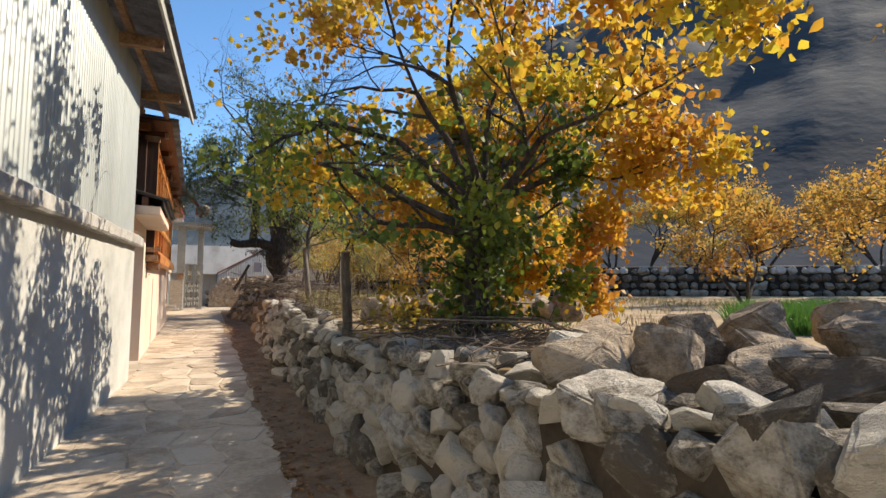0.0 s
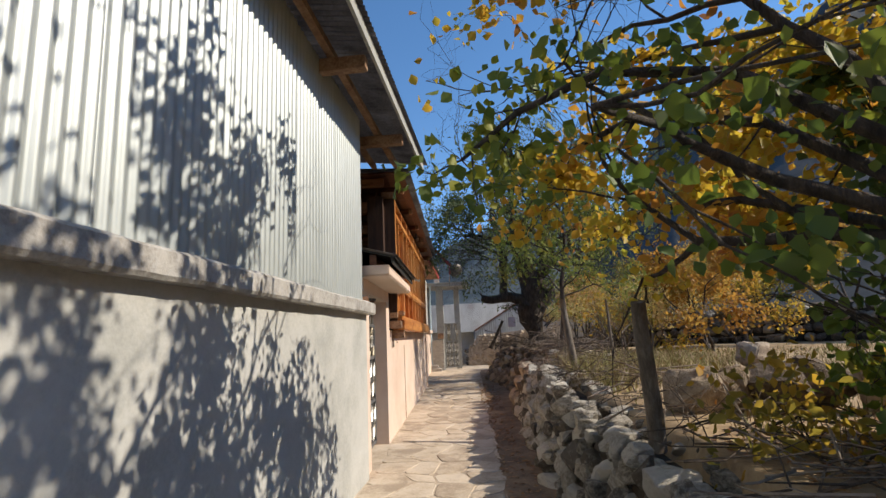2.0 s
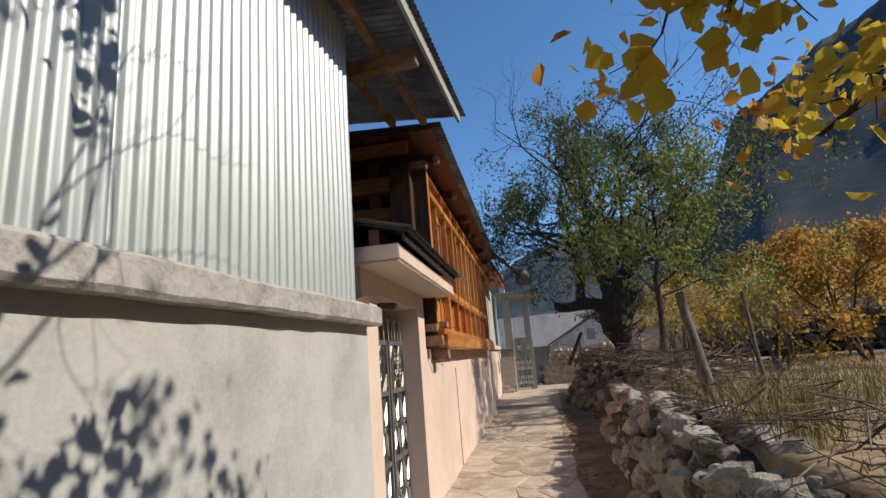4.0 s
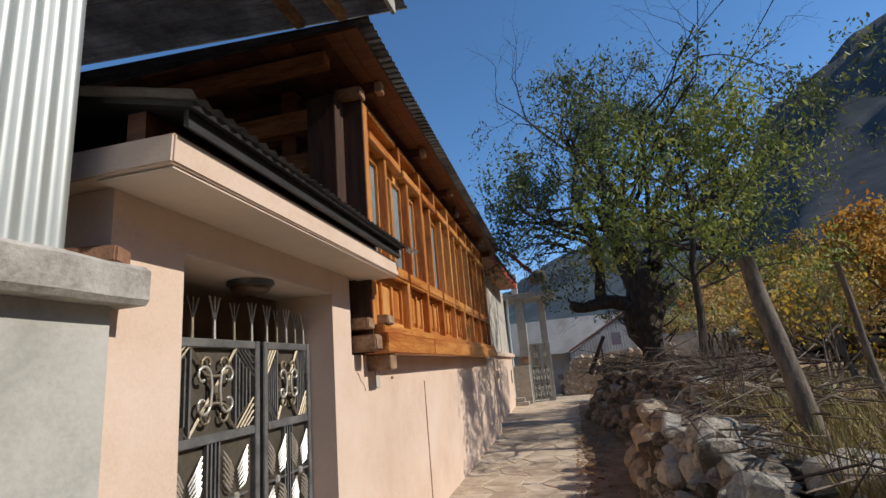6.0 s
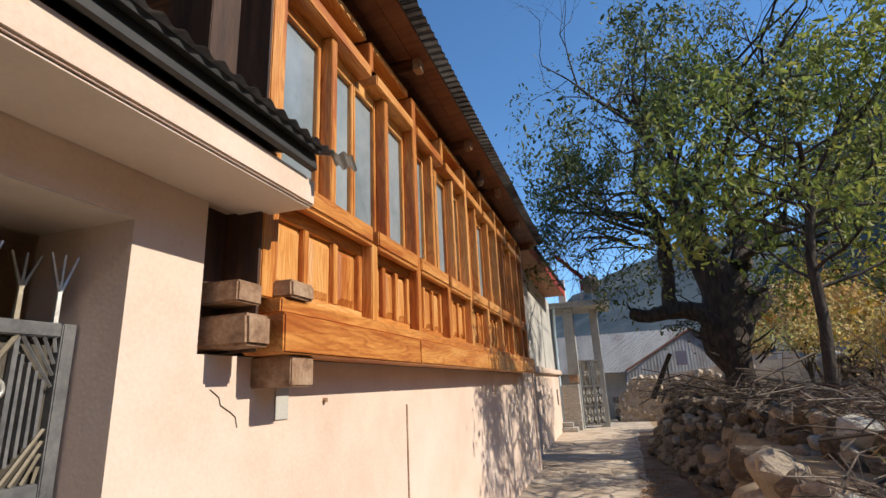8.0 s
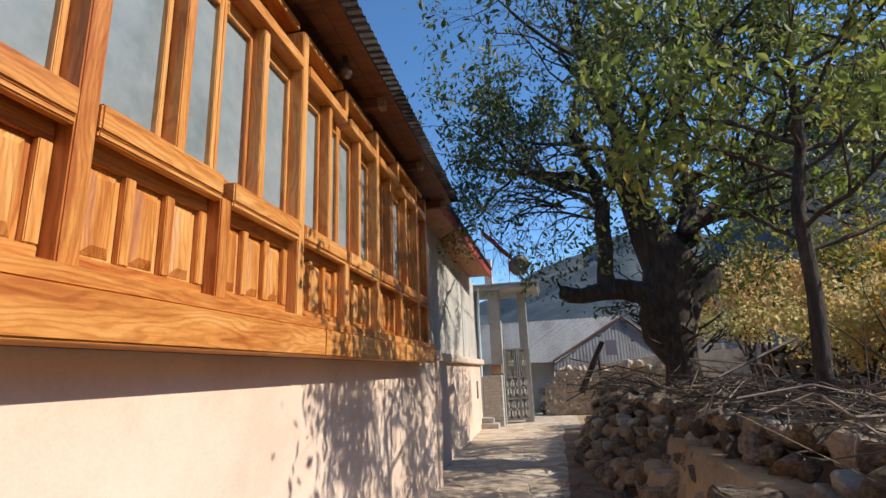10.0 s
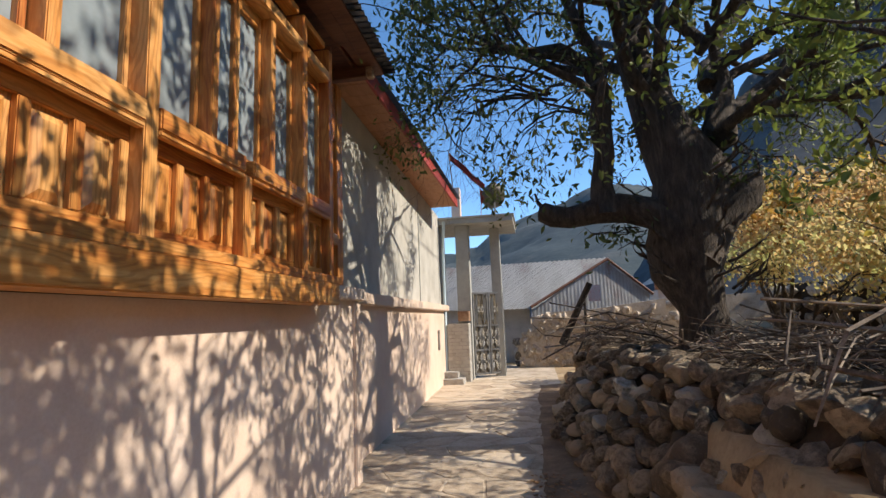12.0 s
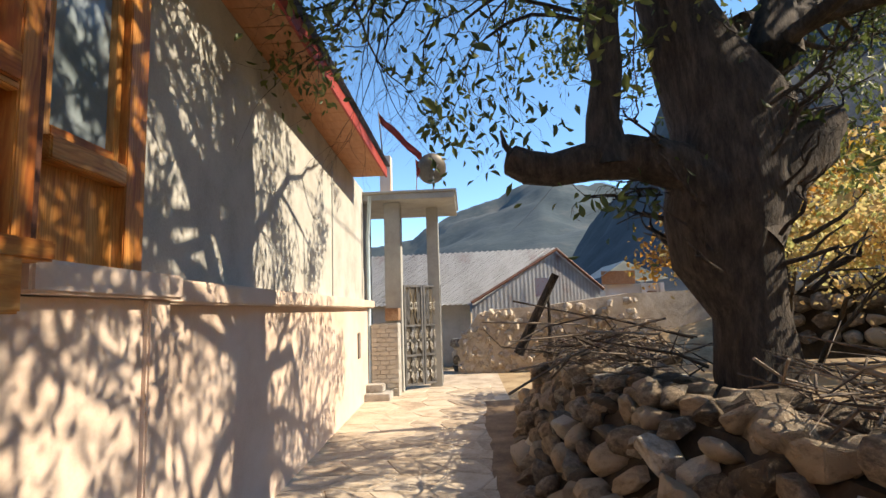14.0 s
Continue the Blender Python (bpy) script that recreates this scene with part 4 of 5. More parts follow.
def build_yard_wall():
    w = thing("yard_wall", "rubble yard wall with crumbling mud mortar", "stone wall")
    bm = bmesh.new()
    pts = [(0.0, 29.5, 0.80), (0.25, 29.5, 1.05), (0.55, 29.5, 1.5), (1.0, 29.52, 1.62), (2.2, 29.58, 1.66), (4.5, 29.7, 1.92), (9.0, 30.2, 2.0)]
    rows = []
    for x, y, z in pts:
        rows.append([bm.verts.new(q) for q in ((x, y, -0.05), (x, y, z), (x, y + 0.5, z), (x, y + 0.5, -0.05))])
    for a, b in zip(rows, rows[1:]):
        for k in range(4):
            bm.faces.new((a[k], a[(k + 1) % 4], b[(k + 1) % 4], b[k]))
    bm.faces.new(rows[0][::-1])
    bm.faces.new(rows[-1])
    bmesh.ops.recalc_face_normals(bm, faces=bm.faces[:])
    part("mortar", bm, PAVING, w, "pale mud mortar")
    rng = random.Random(3)
    for k in range(260):
        x = rng.uniform(0.02, 1.6) if k < 120 else rng.uniform(1.4, 5)
        top = 0.80 + 0.72 * min(1, x / 0.7) + 0.06 * x
        z = rng.uniform(0.05, top - 0.03)
        s = rng.uniform(0.14, 0.26)
        lay(w, PALE_ROCKS, (x, 29.53 + rng.uniform(0.0, 0.05), z), (s * 1.3, s * 0.7, s), rng, 0.3)
    for k in range(16):
        s = rng.uniform(0.16, 0.28)
        lay(w, ROCKS, (-0.02 + rng.uniform(-0.03, 0.03), rng.uniform(29.55, 30.8), rng.uniform(0.05, 0.8)), (s, s * 1.2, s), rng, 0.3)


build_yard_wall()


# ---- trees ----
def grow(bm, p, d, length, radius, depth, rng, tips, up=0.1, spread=0.7, shrink=0.74, kids=(2, 3), sides=7, bend=0.25, west=None, leafy=1):
    pts, rad = [Vector(p)], [radius]
    q, w = Vector(p), Vector(d).normalized()
    n = 4
    for k in range(n):
        w = (w + Vector((rng.gauss(0, bend), rng.gauss(0, bend), rng.gauss(0, bend) + up)) * 0.5).normalized()
        if west is not None and q.x < (west if q.z < 3.3 else west - 0.8):
            w = Vector((abs(w.x), w.y, w.z)).normalized()
        if west is not None and q.y > 7.0:
            w = Vector((w.x, -abs(w.y), w.z)).normalized()
        q = q + w * length / n
        pts.append(q.copy())
        rad.append(radius * (1 - 0.38 * (k + 1) / n))
    tube(pts, rad, max(3, sides), bm, caps=depth > 2)
    if depth <= leafy:
        tips.extend(pts[1:])
    if depth == 0:
        return
    for k in range(rng.randint(*kids)):
        start = pts[-1] if k == 0 else pts[rng.randint(2, n)]
        ax = Vector((rng.gauss(0, 1), rng.gauss(0, 1), rng.gauss(0, 1))).normalized()
        grow(bm, start, (w + ax * spread), length * shrink * rng.uniform(0.8, 1.15), rad[-1] * 0.78, depth - 1, rng, tips, up, spread, shrink, kids, sides - 1, bend, west, leafy)


def leaf_mesh(name, spots, count, size, ratio, scatter, material, seed, droop=0.3, keep=None):
    """Many small folded leaves scattered round the given spots, as one mesh."""
    rng = np.random.default_rng(seed)
    spots = np.array([tuple(s) for s in spots])
    c = spots[rng.integers(0, len(spots), count)] + rng.normal(0, scatter, (count, 3))
    if keep is not None:
        c = c[keep(c)]
        count = len(c)
    a = rng.normal(0, 1, (count, 3))
    a[:, 2] -= droop
    a /= np.linalg.norm(a, axis=1)[:, None]
    b = np.cross(a, rng.normal(0, 1, (count, 3)))
    b /= np.linalg.norm(b, axis=1)[:, None]
    nrm = np.cross(a, b)
    s = size * rng.uniform(0.6, 1.35, (count, 1))
    base = c - a * s * 0.5
    tip = c + a * s * 0.5 - nrm * s * 0.12
    l1 = c - a * s * 0.08 + b * s * ratio * 0.5 + nrm * s * 0.08
    r1 = c - a * s * 0.08 - b * s * ratio * 0.5 + nrm * s * 0.08
    l2 = c + a * s * 0.22 + b * s * ratio * 0.38 + nrm * s * 0.05
    r2 = c + a * s * 0.22 - b * s * ratio * 0.38 + nrm * s * 0.05
    verts = np.stack([base, l1, l2, tip, r2, r1], 1).reshape(-1, 3)
    k = np.arange(count)[:, None] * 6
    faces = np.concatenate([k + np.array([[0, 1, 2, 3]]), k + np.array([[0, 3, 4, 5]])])
    me = bpy.data.meshes.new(name)
    me.vertices.add(len(verts))
    me.vertices.foreach_set("co", verts.ravel())
    me.loops.add(faces.size)
    me.loops.foreach_set("vertex_index", faces.ravel().astype(np.int32))
    me.polygons.add(len(faces))
    me.polygons.foreach_set("loop_start", np.arange(0, faces.size, 4, dtype=np.int32))
    me.update(calc_edges=True)
    me.materials.append(material)
    return me


def build_autumn_tree():
    t = thing("autumn_tree", "leaning fruit tree with yellow, orange and green leaves", "tree")
    rng = random.Random(21)
    bm, tips = bmesh.new(), []
    base = Vector((2.50, 4.65, 0.75))
    fork = Vector((2.45, 4.45, 2.1))
    tube([base + Vector((0, 0, -0.1)), base + Vector((0, 0, 0.25)), base + Vector((-0.02, -0.06, 0.8)), fork], [0.22, 0.16, 0.13, 0.12], 10, bm)
    limbs = [((-1.0, 0.2, 0.75), 1.25), ((-0.7, 0.9, 0.55), 1.25), ((0.4, -0.7, 0.8), 1.15), ((0.5, 0.5, 1.0), 1.3), ((-0.8, -0.55, 0.95), 1.2), ((0.05, 0.1, 1.2), 1.5), ((1.0, -0.35, 0.45), 1.0), ((0.6, -0.4, 0.5), 0.8), ((0.3, 0.8, 0.3), 0.85), ((0.7, 0.3, 0.2), 0.75), ((-0.35, 0.35, 1.3), 1.5), ((0.4, 1.0, 0.25), 1.1)]
    for d, s in limbs:
        grow(bm, fork + Vector((0, 0, rng.uniform(-0.4, 0.2))), d, 0.95 * s, 0.045, 5, rng, tips, up=0.04, spread=0.75, shrink=0.74, kids=(2, 3), sides=7, west=0.85, leafy=4)
    # low twigs and suckers round the trunk
    for k in range(7):
        a = k * 0.9
        grow(bm, base + Vector((0, 0, 0.25 + 0.11 * k)), (math.cos(a), math.sin(a), 0.35), 0.45, 0.014, 2, rng, tips, up=0.0, spread=0.7, shrink=0.7, kids=(2, 2), sides=4, leafy=3)
    # boughs reaching out over the path
    green_tips, gold_tips = [], []
    for way, found, count in (
        ([(2.4, 4.5, 2.2), (1.6, 4.6, 2.75), (1.0, 4.75, 2.88), (0.55, 4.8, 2.70), (0.25, 4.8, 2.46)], green_tips, 15),
        ([(2.4, 4.5, 2.0), (1.9, 4.9, 2.6), (1.45, 5.5, 2.95), (1.05, 5.85, 2.85), (0.82, 5.9, 2.6)], gold_tips, 10),
        ([(2.4, 4.6, 1.9), (2.1, 5.6, 2.35), (1.75, 6.4, 2.5), (1.5, 6.9, 2.35)], gold_tips, 12),
    ):
        way = [Vector(p) for p in way]
        tube(way, [0.04 - 0.030 * k / (len(way) - 1) for k in range(len(way))], 6, bm)
        for k in range(count):
            f = (0.25 + 0.75 * k / (count - 1)) * (len(way) - 1)
            a = min(int(f), len(way) - 2)
            p = way[a].lerp(way[a + 1], f - a)
            grow(bm, p, (rng.gauss(-0.3, 0.6), rng.gauss(0, 0.8), rng.gauss(-0.1, 0.4)), 0.26, 0.007, 1, rng, found, up=-0.08, spread=0.7, shrink=0.8, kids=(1, 2), sides=4, leafy=1)
    part("trunk", bm, BARK, t, "dark slender trunk and limbs", True)

    def inner(c):
        return (((c[:, 0] - 2.45) ** 2 + (c[:, 1] - 4.5) ** 2 < 1.4) & (c[:, 2] < 3.2)) | ((c[:, 0] < 2.0) & (c[:, 1] < 4.9) & (c[:, 2] < 3.0))

    def kept(c):
        open_side = np.where(c[:, 0] > 3.0, 0.1, np.where((c[:, 0] < 2.3) & (c[:, 1] > 4.3), -0.25, -1.1))
        clumps = np.sin(c[:, 0] * 4.1 + c[:, 1] * 5.3 + c[:, 2] * 4.7) + 0.5 * np.sin(c[:, 0] * 913.0 + c[:, 1] * 577.0)
        return ((c[:, 2] > 1.7) | (c[:, 0] > 2.0)) & ((c[:, 1] < 6.0) | (c[:, 0] > 2.2)) & (np.sin(c[:, 0] * 733.0 + c[:, 2] * 391.0) > open_side) & ((c[:, 1] > 3.3) | (c[:, 2] > 2.7) | (c[:, 0] > 2.4)) & ((c[:, 0] > 1.9) | (clumps > 0.25)) & ((c[:, 2] < 2.9) | (np.sin(3.1 * c[:, 0] + 2.3 * c[:, 1]) * np.sin(2.9 * c[:, 2] + 1.7 * c[:, 1]) > -0.22))

    ivy = [base + Vector((0.16 * math.cos(a * 2.4), 0.16 * math.sin(a * 2.4) - 0.03, 0.1 + 0.045 * a)) for a in range(40)]
    for name, spots, count, material, seed, label, keep in (
        ("crown", tips, 76000, AUTUMN, 4, "yellow and orange leaves", lambda c: kept(c) & ~inner(c)),
        ("inner_crown", tips, 52000, TURNING, 4, "leaves still green near the trunk", lambda c: kept(c) & inner(c)),
        ("creeper", ivy, 1100, TURNING, 6, "green creeper round the trunk", None),
        ("green_bough", green_tips, 480, TURNING, 7, "large dark green leaves over the path", None),
        ("golden_bough", gold_tips, 700, AUTUMN, 8, "golden leaves over the path", None),
    ):
        ob = new(name, leaf_mesh(name, spots, count, 0.074, 0.86, 0.13 if name == "creeper" else 0.09, material, seed, 0.5, keep))
        ob.parent = t
        ob["label"] = label


def build_old_tree():
    t = thing("old_tree", "gnarled old tree with a thick dark trunk and sparse green leaves", "tree")
    rng = random.Random(5)
    bm, tips = bmesh.new(), []
    b = Vector((2.45, 20.3, 0.75))
    shape = [(0.05, 0.0, 0.30), (0.05, 0.35, 0.29), (0.06, 0.8, 0.27), (-0.06, 1.25, 0.37), (-0.08, 1.55, 0.43), (0.04, 2.0, 0.45), (0.08, 2.45, 0.43), (-0.10, 2.95, 0.35), (-0.30, 3.5, 0.28), (-0.48, 4.3, 0.19), (-0.45, 5.1, 0.11)]
    tube([b + Vector((x, 0.02 * k, z)) for k, (x, z, r) in enumerate(shape)], [r for x, z, r in shape], 22, bm)
    # second leader to the field side
    tube([b + Vector((0.12, 0, 2.3)), b + Vector((0.45, 0.0, 2.9)), b + Vector((0.6, 0.1, 3.6)), b + Vector((0.5, 0.15, 4.5))], [0.28, 0.20, 0.11, 0.03], 14, bm)
    # long dead stub to the path side, with a crooked limb rising from it
    stub = [b + Vector((-0.1, 0, 1.70)), b + Vector((-0.42, -0.02, 1.98)), b + Vector((-0.75, -0.04, 2.08)), b + Vector((-1.1, -0.05, 2.06)), b + Vector((-1.42, -0.05, 2.00)), b + Vector((-1.62, -0.05, 2.03)), b + Vector((-1.76, -0.05, 2.10)), b + Vector((-1.80, -0.05, 2.11))]
    tube(stub, [0.32, 0.22, 0.185, 0.16, 0.135, 0.14, 0.125, 0.06], 14, bm)
    tube([b + Vector((-1.70, -0.05, 2.10)), b + Vector((-1.80, -0.06, 2.22)), b + Vector((-1.83, -0.08, 2.34))], [0.04, 0.026, 0.01], 7, bm)
    # sawn-off burl on the field side
    tube([b + Vector((0.0, 0, 1.45)), b + Vector((0.3, -0.02, 1.85)), b + Vector((0.52, -0.04, 2.12)), b + Vector((0.70, -0.06, 2.24)), b + Vector((0.76, -0.06, 2.28)), b + Vector((0.79, -0.06, 2.30))], [0.34, 0.26, 0.20, 0.18, 0.15, 0.05], 14, bm)
    tube([b + Vector((-0.98, -0.05, 2.0)), b + Vector((-1.0, -0.05, 2.4)), b + Vector((-0.93, -0.03, 2.8)), b + Vector((-0.96, -0.06, 3.2)), b + Vector((-0.90, -0.04, 3.6)), b + Vector((-1.05, -0.02, 4.0)), b + Vector((-1.4, -0.1, 4.25)), b + Vector((-1.8, -0.2, 4.2))], [0.19, 0.135, 0.125, 0.14, 0.13, 0.10, 0.075, 0.05], 12, bm)
    limbs = [
        (b + Vector((-0.95, -0.02, 3.85)), (0.15, 0.0, 1.0), 1.2, 0.10),
        (b + Vector((-0.2, 0.1, 3.2)), (-0.7, -0.5, 0.8), 1.6, 0.11),
        (b + Vector((0.4, 0.1, 3.6)), (0.2, 0.5, 0.9), 1.5, 0.11),
        (b + Vector((-0.1, 0.1, 3.4)), (0.15, -0.1, 1.0), 2.2, 0.10),
        (b + Vector((0.5, 0.1, 3.6)), (0.6, 0.2, 0.8), 1.7, 0.07),
        (b + Vector((-0.4, 0.1, 4.8)), (-0.2, 0.1, 1.0), 1.9, 0.08),
        (b + Vector((-0.45, 0.2, 4.6)), (-0.1, -0.2, 1.0), 1.8, 0.10),
        (b + Vector((0.4, 0.1, 4.2)), (-0.4, -0.2, 1.0), 1.4, 0.09),
        (b + Vector((-1.1, -0.05, 3.9)), (-0.8, 0.2, 0.4), 1.4, 0.06),
        (b + Vector((-0.95, -0.05, 3.5)), (-0.5, -1.0, 0.3), 1.4, 0.06),
        (b + Vector((0.4, 0, 2.9)), (0.5, -1.0, 0.3), 1.4, 0.07),
        (b + Vector((0.5, 0, 3.2)), (0.9, 0.3, 0.45), 1.6, 0.09),
        (b + Vector((0.45, 0, 3.0)), (0.9, -0.5, 0.45), 1.5, 0.08),
        (b + Vector((-0.4, 0.2, 3.9)), (-0.9, 0.1, 0.5), 1.6, 0.08),
        (b + Vector((-0.5, 0, 4.4)), (0.3, -1.0, 0.5), 1.5, 0.07),
        (b + Vector((0.2, 0, 3.2)), (0.2, 1.0, 0.5), 1.6, 0.08),
        (b + Vector((-0.5, 0.1, 4.2)), (-0.4, 0.9, 0.5), 1.6, 0.07),
        (b + Vector((0.5, 0.1, 4.2)), (0.9, 0.0, 0.9), 2.1, 0.08),
        (b + Vector((0.5, 0.1, 3.8)), (1.0, -0.3, 0.6), 2.1, 0.08),
        (b + Vector((-0.3, 0.1, 3.4)), (-0.3, -1.0, 0.55), 1.9, 0.07),
        (b + Vector((-0.3, 0.0, 4.2)), (0.1, -1.0, 0.45), 2.3, 0.08),
        (b + Vector((0.3, 0.0, 4.0)), (0.4, -1.0, 0.5), 2.2, 0.07),
        (b + Vector((-0.5, -0.1, 4.6)), (-0.4, -0.9, 0.4), 2.0, 0.06),
        (b + Vector((0.1, -0.1, 4.4)), (0.15, -1.0, 0.35), 2.7, 0.06),
        (b + Vector((0.5, -0.1, 4.4)), (0.3, -1.0, 0.6), 2.4, 0.06),
    ]
    for p, d, s, r in limbs:
        grow(bm, p, d, s, r, 5, rng, tips, up=0.03, spread=0.85, shrink=0.70, kids=(2, 3), sides=8, bend=0.32, leafy=2)
    # drooping outer twigs over the path
    bare = []
    for k in range(17):
        p = b + Vector((rng.uniform(-1.9, -0.9), rng.uniform(-0.5, 0.3), rng.uniform(3.3, 4.4)))
        grow(bm, p, (-1.0, rng.uniform(-1.0, 0.6), rng.uniform(0.1, 0.5)), 0.95, 0.022, 4, rng, bare, up=-0.16, spread=0.75, shrink=0.74, kids=(2, 3), sides=5, bend=0.4, leafy=1)
    tips.extend(bare[::3])
    shoots = []
    # leafy shoots along the trunk, the stub and the rising limb
    for k in range(38):
        if k < 10:
            p = b + Vector((rng.uniform(-1.1, -0.8), rng.uniform(-0.15, 0.1), rng.uniform(2.2, 4.0)))
        elif k < 18:
            p = b + Vector((rng.uniform(-1.2, -0.6), 0.05, rng.uniform(1.75, 1.95)))
        else:
            p = b + Vector((rng.uniform(-0.5, 0.5), rng.uniform(-0.35, 0.35), rng.uniform(2.0, 3.9)))
        a = rng.uniform(0, 6.28)
        grow(bm, p, (math.cos(a), math.sin(a), 0.2), 0.26, 0.009, 2, rng, shoots, up=0.0, spread=0.8, shrink=0.75, kids=(2, 3), sides=4, bend=0.4, leafy=2)
    tips.extend(shoots[::3])
    # burrs and short spurs on the trunk
    for k in range(34):
        a = rng.uniform(0, 6.28)
        z = rng.uniform(0.9, 2.9)
        p = b + Vector((0.40 * math.cos(a), 0.40 * math.sin(a), z))
        grow(bm, p, (math.cos(a), math.sin(a), 0.5), 0.35, 0.02, 1, rng, [], up=0.1, sides=4)
    for v in bm.verts:
        if (v.co - Vector((b.x, b.y, v.co.z))).length < 0.75 and v.co.z < 4.2:
            v.co += Vector((v.co.x - b.x, v.co.y - b.y, 0)) * (0.26 * noise.noise(v.co * 2.2) + 0.16 * noise.noise(v.co * 6.5))
    part("trunk", bm, BARK, t, "thick burred dark trunk with a dead stub", True)
    ob = new("crown", leaf_mesh("crown", tips, 66000, 0.10, 0.40, 0.12, GREEN_LEAF, 9, 0.8, lambda c: ((c[:, 2] > 3.3) | (c[:, 1] > 19.6) | (c[:, 0] < 1.6)) & ((c[:, 0] > 0.0) | (c[:, 2] > 3.6)) & (np.sin(c[:, 0] * 911.0 + c[:, 1] * 577.0) > np.where((c[:, 0] < 1.7) & (c[:, 2] < 5.4), 0.35, np.where(c[:, 2] < 4.6, 0.0, -0.6))) & (np.sin(2.3 * c[:, 0] + 1.9 * c[:, 1]) * np.sin(2.1 * c[:, 2] + 1.3 * c[:, 1]) > np.where(c[:, 1] < 18.6, -1.1, -0.35)) & ((c[:, 1] > 18.6) | (c[:, 2] < 7.0))))
    ob.parent = t
    ob["label"] = "small narrow green and yellowing leaves"


build_autumn_tree()
build_old_tree()


# ---- boulders and terraces beside the path ----
def boulder(place, size, meshes, turn, label, seed):
    rng = random.Random(seed)
    me = rng.choice(meshes).copy()
    me.name = "boulder"
    bm = bmesh.new()
    bm.from_mesh(me)
    bmesh.ops.subdivide_edges(bm, edges=bm.edges[:], cuts=1, smooth=0.4)
    for v in bm.verts:
        v.co += v.co.normalized() * 0.04 * noise.fractal(v.co * 3 + Vector((seed, 0, 0)), 1.0, 2.0, 4)
    bm.to_mesh(me)
    bm.free()
    ob = new("boulder", me)
    ob.matrix_basis = Matrix.LocRotScale(place, Euler((rng.uniform(-0.15, 0.15), rng.uniform(-0.15, 0.15), turn)), size)
    return tagged(ob, label, "boulder", "boulders beside the path")


boulder((1.62, 1.72, 0.84), (0.62, 0.46, 0.34), ROCKS, 0.4, "large pale grey boulder topping the stone wall", 1)
boulder((1.55, 0.50, 0.80), (0.75, 0.55, 0.38), ROCKS, 0.2, "huge pale boulder with dark cracks on the wall", 2)
boulder((2.10, 2.62, 0.90), (0.55, 0.42, 0.36), ROCKS, 1.0, "dark-sided square boulder on the wall top", 3)
DARK_SPOTS = [(1.85, 2.2, 0.92), (2.3, 2.05, 0.95), (2.75, 2.35, 1.0), (2.05, 1.55, 0.85), (2.6, 1.6, 0.9), (2.45, 2.75, 0.95), (3.0, 1.9, 0.9), (3.6, 2.5, 1.05), (3.9, 1.7, 1.0), (4.5, 2.2, 1.1), (3.3, 1.2, 0.85), (4.3, 1.2, 1.0), (2.5, 1.25, 0.85)]
for k, p in enumerate(DARK_SPOTS):
    boulder(p, (0.52, 0.44, 0.42) if k < 6 else (0.75, 0.6, 0.5), ANGULAR_BROWN, k * 0.7, "shaded brown boulder in a heap behind the wall", 10 + k)
for k in range(9):
    f = k / 8
    boulder((2.15 + 2.9 * f, 7.0 - 0.6 * f + 0.15 * (k % 2), 0.98), (0.55, 0.45, 0.52), ANGULAR_BROWN, k * 1.1, "brown boulder in a low inner wall", 30 + k)
boulder((1.45, 9.95, 0.78), (0.42, 0.36, 0.34), BROWN_ROCKS, 0.5, "orange-tinted boulder on the broken wall end", 50)
boulder((1.78, 9.7, 0.86), (0.52, 0.36, 0.28), ROCKS, 0.1, "pale smooth boulder on the broken wall end", 51)
boulder((1.48, 11.1, 0.86), (0.55, 0.40, 0.32), ROCKS, 0.8, "pale angular boulder on the broken wall end", 52)
boulder((5.2, 11.6, 1.0), (0.8, 0.6, 0.5), BROWN_ROCKS, 0.8, "dark boulder lying in the dry field", 53)
boulder((1.55, 17.7, 0.42), (0.62, 0.50, 0.56), BROWN_ROCKS, 0.4, "big rounded brown boulder in the wall face", 54)
boulder((1.85, 19.0, 0.95), (0.42, 0.32, 0.36), BROWN_ROCKS, 0.9, "tall pale boulder leaning at the tree foot", 55)


for k in range(15):
    row, f = k % 3, (k // 3) / 4
    boulder((1.22 + 0.10 * row + 0.04 * (k % 2), 12.35 + 1.9 * f + 0.12 * row, 0.17 + 0.29 * row), (0.44, 0.38, 0.33), BROWN_ROCKS, k * 0.9, "rounded sandy brown boulder piled at the wall end", 60 + k)


def build_terrace_wall():
    w = thing("terrace_wall", "long dark dry-stone terrace wall across the field", "stone wall")
    rng = random.Random(77)
    a, b = Vector((6.0, 27.0, 0.8)), Vector((27.0, 9.0, 1.0))
    bm = bmesh.new()
    side = (b - a).normalized().cross(Vector((0, 0, 1)))
    vs = []
    for p in (a, b):
        vs.append([bm.verts.new(p - side * s + Vector((0, 0, z))) for s, z in ((0.1, -0.4), (0.3, 1.25), (6.0, 1.5), (6.0, -0.4))])
    for k in range(4):
        bm.faces.new((vs[0][k], vs[0][(k + 1) % 4], vs[1][(k + 1) % 4], vs[1][k]))
    bmesh.ops.recalc_face_normals(bm, faces=bm.faces[:])
    # core colour carries the shade of the gaps between the boulders
    part("core", bm, GAP_SHADE, w)
    n = 70
    for row in range(4):
        for k in range(n):
            p = a.lerp(b, (k + rng.random() * 0.6) / n) + Vector((0, 0, 0.1 + 0.33 * row))
            s = rng.uniform(0.3, 0.5)
            lay(w, ROCKS if row == 3 else BROWN_ROCKS, p - side * 0.1 * row * 0.6, (s, s, s * 0.8), rng, 0.4)


build_terrace_wall()


